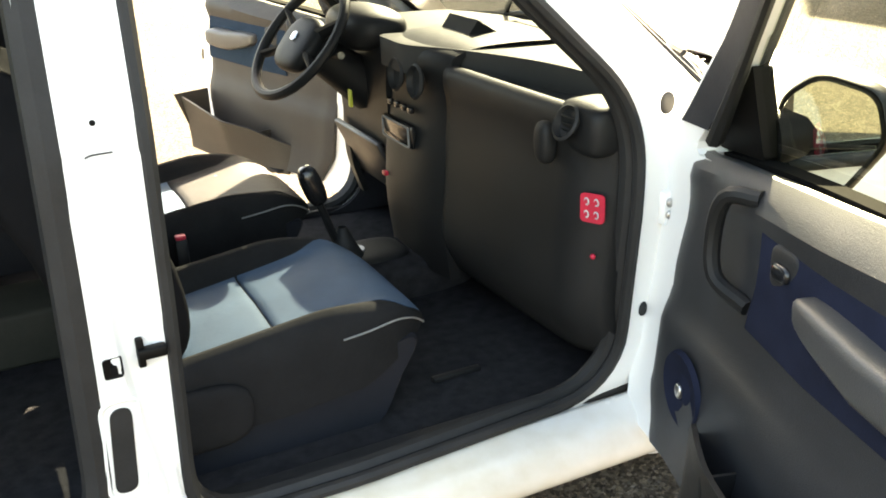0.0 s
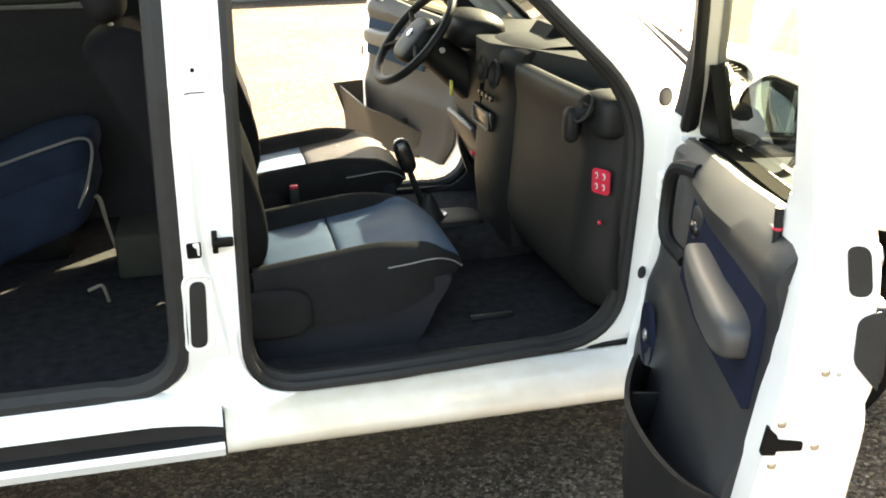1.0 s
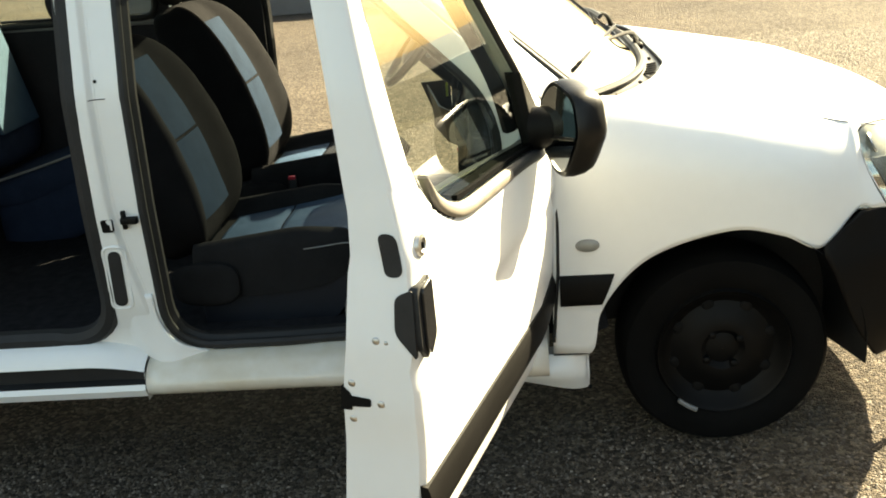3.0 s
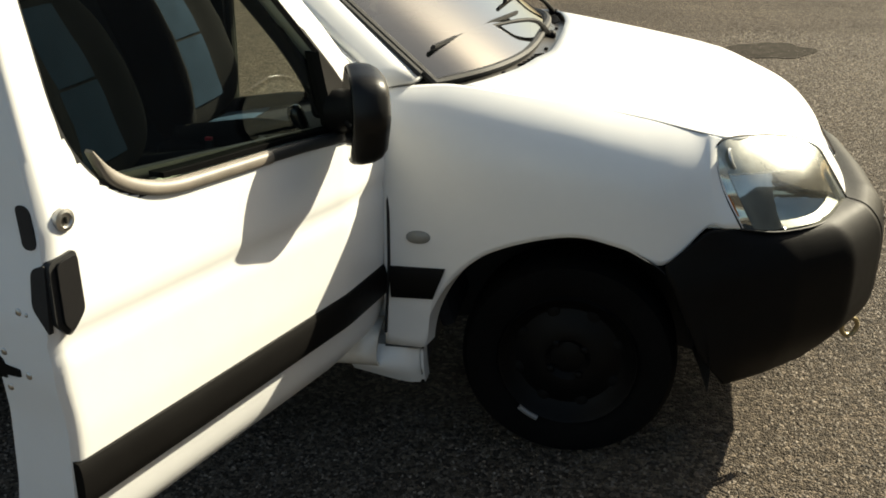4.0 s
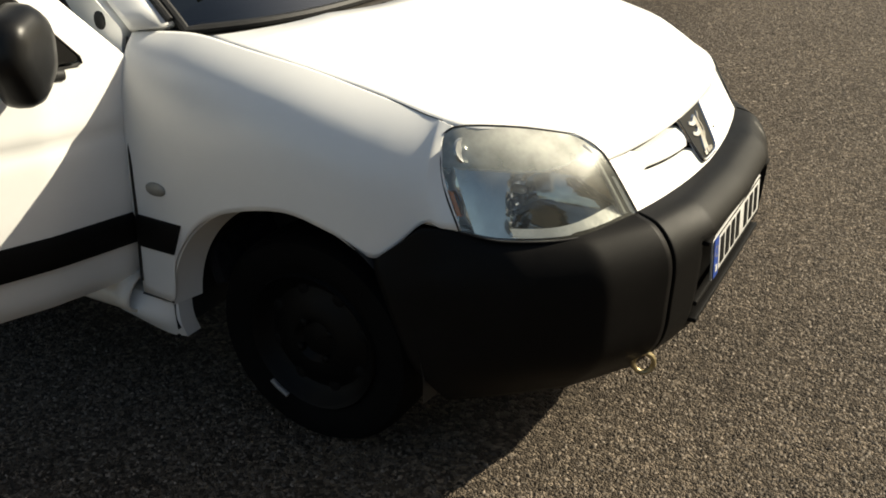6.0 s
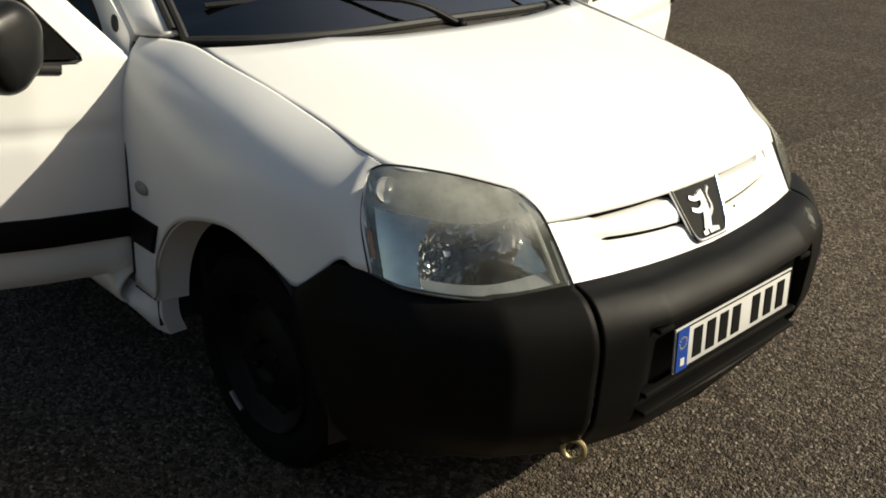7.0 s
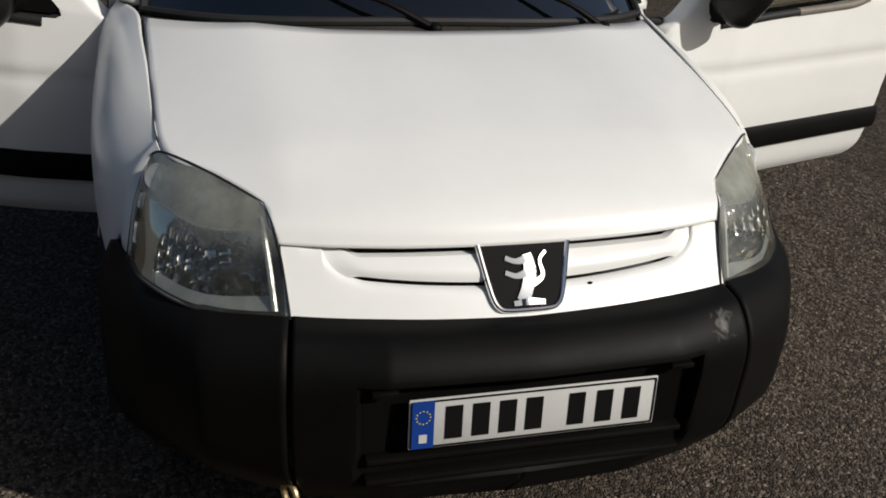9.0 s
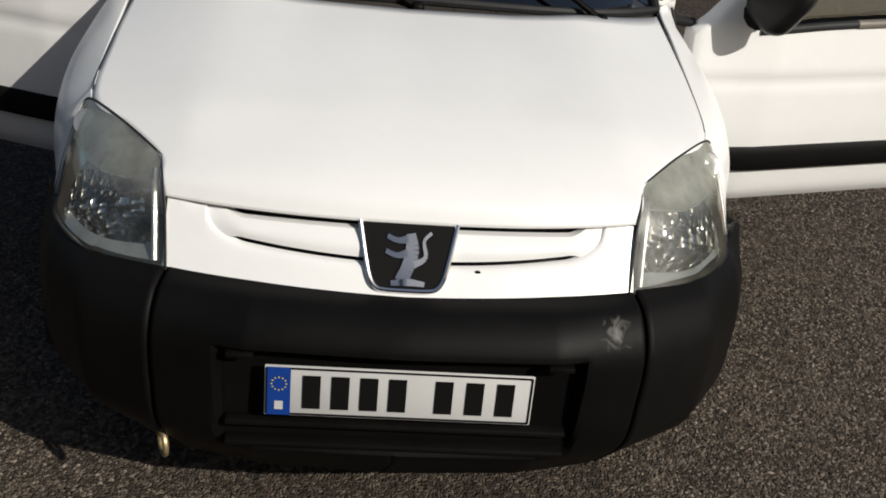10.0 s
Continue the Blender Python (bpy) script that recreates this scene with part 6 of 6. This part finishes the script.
# ---- ground and surroundings ----
def asphalt():
    m = bpy.data.materials.new("coarse_asphalt")
    m.use_nodes = True
    nt = m.node_tree
    b = nt.nodes["Principled BSDF"]
    tc = nt.nodes.new("ShaderNodeTexCoord")
    def node(kind, **inp):
        n = nt.nodes.new("ShaderNode" + kind)
        for k, v in inp.items():
            n.inputs[k.replace("_", " ")].default_value = v
        return n
    vor = node("TexVoronoi", Scale=88.0)
    vor2 = node("TexVoronoi", Scale=200.0)
    big = node("TexNoise", Scale=0.7, Detail=5)
    fine = node("TexNoise", Scale=14.0, Detail=6)
    for n in (vor, vor2, big, fine):
        nt.links.new(tc.outputs["Object"], n.inputs["Vector"])
    ramp = nt.nodes.new("ShaderNodeValToRGB")
    e = ramp.color_ramp.elements
    e[0].position, e[0].color = 0.0, (0.0576, 0.0468, 0.0378, 1)
    e[1].position, e[1].color = 1.0, (0.3, 0.246, 0.1956, 1)
    for at_, col in ((0.35, (0.0912, 0.0738, 0.0588, 1)), (0.6, (0.138, 0.1116, 0.0876, 1)), (0.8, (0.18, 0.1464, 0.1152, 1)), (0.93, (0.234, 0.1908, 0.1512, 1))):
        e.new(at_).color = col
    sep = nt.nodes.new("ShaderNodeSeparateColor")
    nt.links.new(vor.outputs["Color"], sep.inputs[0])
    sway = node("Math")
    sway.operation = "MULTIPLY_ADD"
    sway.inputs[1].default_value = 0.35
    shift = node("Math")
    shift.operation = "ADD"
    shift.inputs[1].default_value = -0.17
    nt.links.new(fine.outputs[0], sway.inputs[0])
    nt.links.new(sep.outputs[0], sway.inputs[2])
    nt.links.new(sway.outputs[0], shift.inputs[0])
    nt.links.new(shift.outputs[0], ramp.inputs[0])
    wash = nt.nodes.new("ShaderNodeMix")
    wash.data_type, wash.blend_type = "RGBA", "MULTIPLY"
    wash.inputs[0].default_value = 1.0
    tone = nt.nodes.new("ShaderNodeValToRGB")
    tone.color_ramp.elements[0].position, tone.color_ramp.elements[0].color = 0.3, (0.72, 0.72, 0.72, 1)
    tone.color_ramp.elements[1].position, tone.color_ramp.elements[1].color = 0.7, (1.12, 1.1, 1.06, 1)
    nt.links.new(big.outputs[0], tone.inputs[0])
    nt.links.new(ramp.outputs[0], wash.inputs[6])
    nt.links.new(tone.outputs[0], wash.inputs[7])
    nt.links.new(wash.outputs[2], b.inputs["Base Color"])
    b.inputs["Roughness"].default_value, b.inputs["Specular IOR Level"].default_value = 0.85, 0.15
    add = node("Math")
    add.operation = "ADD"
    nt.links.new(vor.outputs["Distance"], add.inputs[0])
    nt.links.new(vor2.outputs["Distance"], add.inputs[1])
    bump = nt.nodes.new("ShaderNodeBump")
    bump.invert = True
    bump.inputs["Strength"].default_value, bump.inputs["Distance"].default_value = 1.0, 0.026
    nt.links.new(add.outputs[0], bump.inputs["Height"])
    nt.links.new(bump.outputs[0], b.inputs["Normal"])
    return m


ASPHALT = asphalt()
gb = bmesh.new()
bmesh.ops.create_grid(gb, x_segments=40, y_segments=40, size=400)
bmesh.ops.translate(gb, vec=(0, 0, GROUND), verts=gb.verts)
ground = tagged(part("ground", gb, ASPHALT), "coarse gravelly asphalt car park ground", "ground", kind="structure")
# coarse chippings standing proud of the asphalt round the van
def chippings(count, x0, x1, y0, y1, small, large, seed):
    rng = np.random.default_rng(seed)
    x, y = rng.uniform(x0, x1, count), rng.uniform(y0, y1, count)
    under = (x > -3.1) & (x < 0.55) & (np.abs(y) < 0.55)
    x, y = x[~under], y[~under]
    n = len(x)
    r, a, sq = rng.uniform(small, large, n), rng.uniform(0, 2 * math.pi, n), rng.uniform(0.55, 0.95, n)
    plan = np.array(((1, 0.7), (-0.8, 1), (-1, -0.7), (0.8, -1), (0.35, -0.1), (-0.35, 0.1)))
    px = plan[None, :, 0] * r[:, None] * rng.uniform(0.75, 1.15, (n, 6))
    py = plan[None, :, 1] * (r * sq)[:, None] * rng.uniform(0.75, 1.15, (n, 6))
    pz = np.empty((n, 6))
    pz[:, :4] = -0.002
    pz[:, 4:] = (r * 0.75)[:, None] * rng.uniform(0.5, 1.1, (n, 2))
    c, s_ = np.cos(a)[:, None], np.sin(a)[:, None]
    co = np.stack((x[:, None] + px * c - py * s_, y[:, None] + px * s_ + py * c, GROUND + pz), -1).reshape(-1, 3)
    corner = np.array((0, 1, 5, 4, 2, 3, 4, 5, 1, 2, 5, 3, 0, 4))
    start = np.array((0, 4, 8, 11))
    me = bpy.data.meshes.new("chippings")
    me.vertices.add(6 * n)
    me.vertices.foreach_set("co", co.ravel())
    me.loops.add(14 * n)
    me.loops.foreach_set("vertex_index", (corner[None, :] + 6 * np.arange(n)[:, None]).ravel().astype(np.int32))
    me.polygons.add(4 * n)
    me.polygons.foreach_set("loop_start", (start[None, :] + 14 * np.arange(n)[:, None]).ravel().astype(np.int32))
    me.update(calc_edges=True)
    me.validate()
    return me


STONE = bpy.data.materials.new("chipping_stone")
STONE.use_nodes = True
nt = STONE.node_tree
geo, pick = nt.nodes.new("ShaderNodeNewGeometry"), nt.nodes.new("ShaderNodeValToRGB")
pick.color_ramp.elements[0].color, pick.color_ramp.elements[1].color = (0.0768, 0.0624, 0.0504, 1), (0.288, 0.2376, 0.1896, 1)
for at_, col in ((0.45, (0.12, 0.0984, 0.0768, 1)), (0.8, (0.1704, 0.1392, 0.1104, 1)), (0.95, (0.216, 0.1776, 0.1416, 1))):
    pick.color_ramp.elements.new(at_).color = col
nt.links.new(geo.outputs["Random Per Island"], pick.inputs[0])
nt.links.new(pick.outputs[0], nt.nodes["Principled BSDF"].inputs["Base Color"])
nt.nodes["Principled BSDF"].inputs["Roughness"].default_value = 0.7
nt.nodes["Principled BSDF"].inputs["Specular IOR Level"].default_value = 0.25
for count, x0, x1, y0, y1, small, large, seed in ((120000, -2.4, 3.3, -3.0, 2.6, 0.0035, 0.0080, 11), (30000, -0.5, 4.5, 2.6, 6.5, 0.005, 0.010, 12)):
    me = chippings(count, x0, x1, y0, y1, small, large, seed)
    me.materials.append(STONE)
    tagged(new("chippings", me), "coarse brown stone chippings in the asphalt", "gravel", kind="stuff")
TAR = material("dark_tar", (0.050, 0.043, 0.035), 0.9, spec=0.03, noise_amt=0.5, noise_scale=9, bump=0.6, bump_scale=60)
ring = []
for i in range(40):
    a = i / 40 * 2 * math.pi
    r = 1 + 0.35 * noise.noise((math.cos(a) * 1.7, math.sin(a) * 1.7, 4.0))
    ring.append((1.26 + 0.36 * r * math.cos(a) + 0.06 * math.sin(a), 5.60 + 0.42 * r * math.sin(a)))
tagged(part("tar_patch", plate_bm(ring, [], lambda a, b: Vector((a, b, GROUND + 0.005)), (0, 0, -0.008)), TAR), "dark irregular tar patch in the asphalt", "patch")
RENDER = material("grey_render", (0.15, 0.145, 0.145), 0.9, noise_amt=0.3, noise_scale=0.8, bump=0.4, bump_scale=20)
wall = tagged(part("wall_far", box_bm((25.3, 0.3, 0.8), (6.35, 11.9, GROUND + 0.4), 0.02), RENDER), "plain dark grey rendered wall across the yard", "wall", kind="structure")
# unseen plain walls added ahead, behind and nearside; the tall front one darkens reflections
for name, size, at_ in (("wall_front", (0.3, 34, 9.0), (15.5, -2.5, 4.5)), ("wall_rear", (0.3, 34, 3.0), (-18.0, -2.5, 1.5)), ("wall_near", (33.2, 0.3, 2.6), (-1.25, -19.4, 1.3))):
    tagged(part(name, box_bm(size, (at_[0], at_[1], GROUND + at_[2]), 0.02), RENDER), "unseen plain dark grey wall added to close the yard", "wall", kind="structure")


# a low spiky shrub at the end of the far wall
LEAF = material("dark_green_leaf", (0.045, 0.060, 0.030), 0.6, noise_amt=0.4, noise_scale=30)
BARK = material("brown_twig", (0.10, 0.075, 0.05), 0.8, noise_amt=0.4, noise_scale=40)


def shrub(x, y, height, count, seed):
    rnd = random.Random(seed)
    root = tagged(new("shrub"), "small spiky green shrub beside the far wall", "shrub")
    root.location = (x, y, GROUND)
    stems, leaves = bmesh.new(), bmesh.new()
    for i in range(count):
        a, lean = rnd.uniform(0, 6.28), rnd.uniform(0.1, 0.8)
        tip = Vector((math.cos(a) * lean * height, math.sin(a) * lean * height, height * rnd.uniform(0.5, 1.0)))
        mid = tip * 0.5 + Vector((0, 0, 0.10 * height))
        tube_bm(cr([Vector((0, 0, 0)), mid, tip], 6), [0.012, 0.011, 0.009, 0.007, 0.005, 0.003], 5, bm=stems)
        for k in range(14):
            base = mid.lerp(tip, rnd.random())
            out = Vector((rnd.uniform(-1, 1), rnd.uniform(-1, 1), rnd.uniform(-0.2, 1))).normalized() * rnd.uniform(0.06, 0.13)
            side = out.cross(Vector((0, 0, 1))).normalized() * 0.012
            q = [leaves.verts.new(base + v) for v in (Vector((0, 0, 0)), out * 0.5 + side, out, out * 0.5 - side)]
            leaves.faces.new(q)
    part("stems", stems, BARK, root)
    part("leaves", leaves, LEAF, root)


shrub(-6.85, 11.5, 0.55, 16, 5)
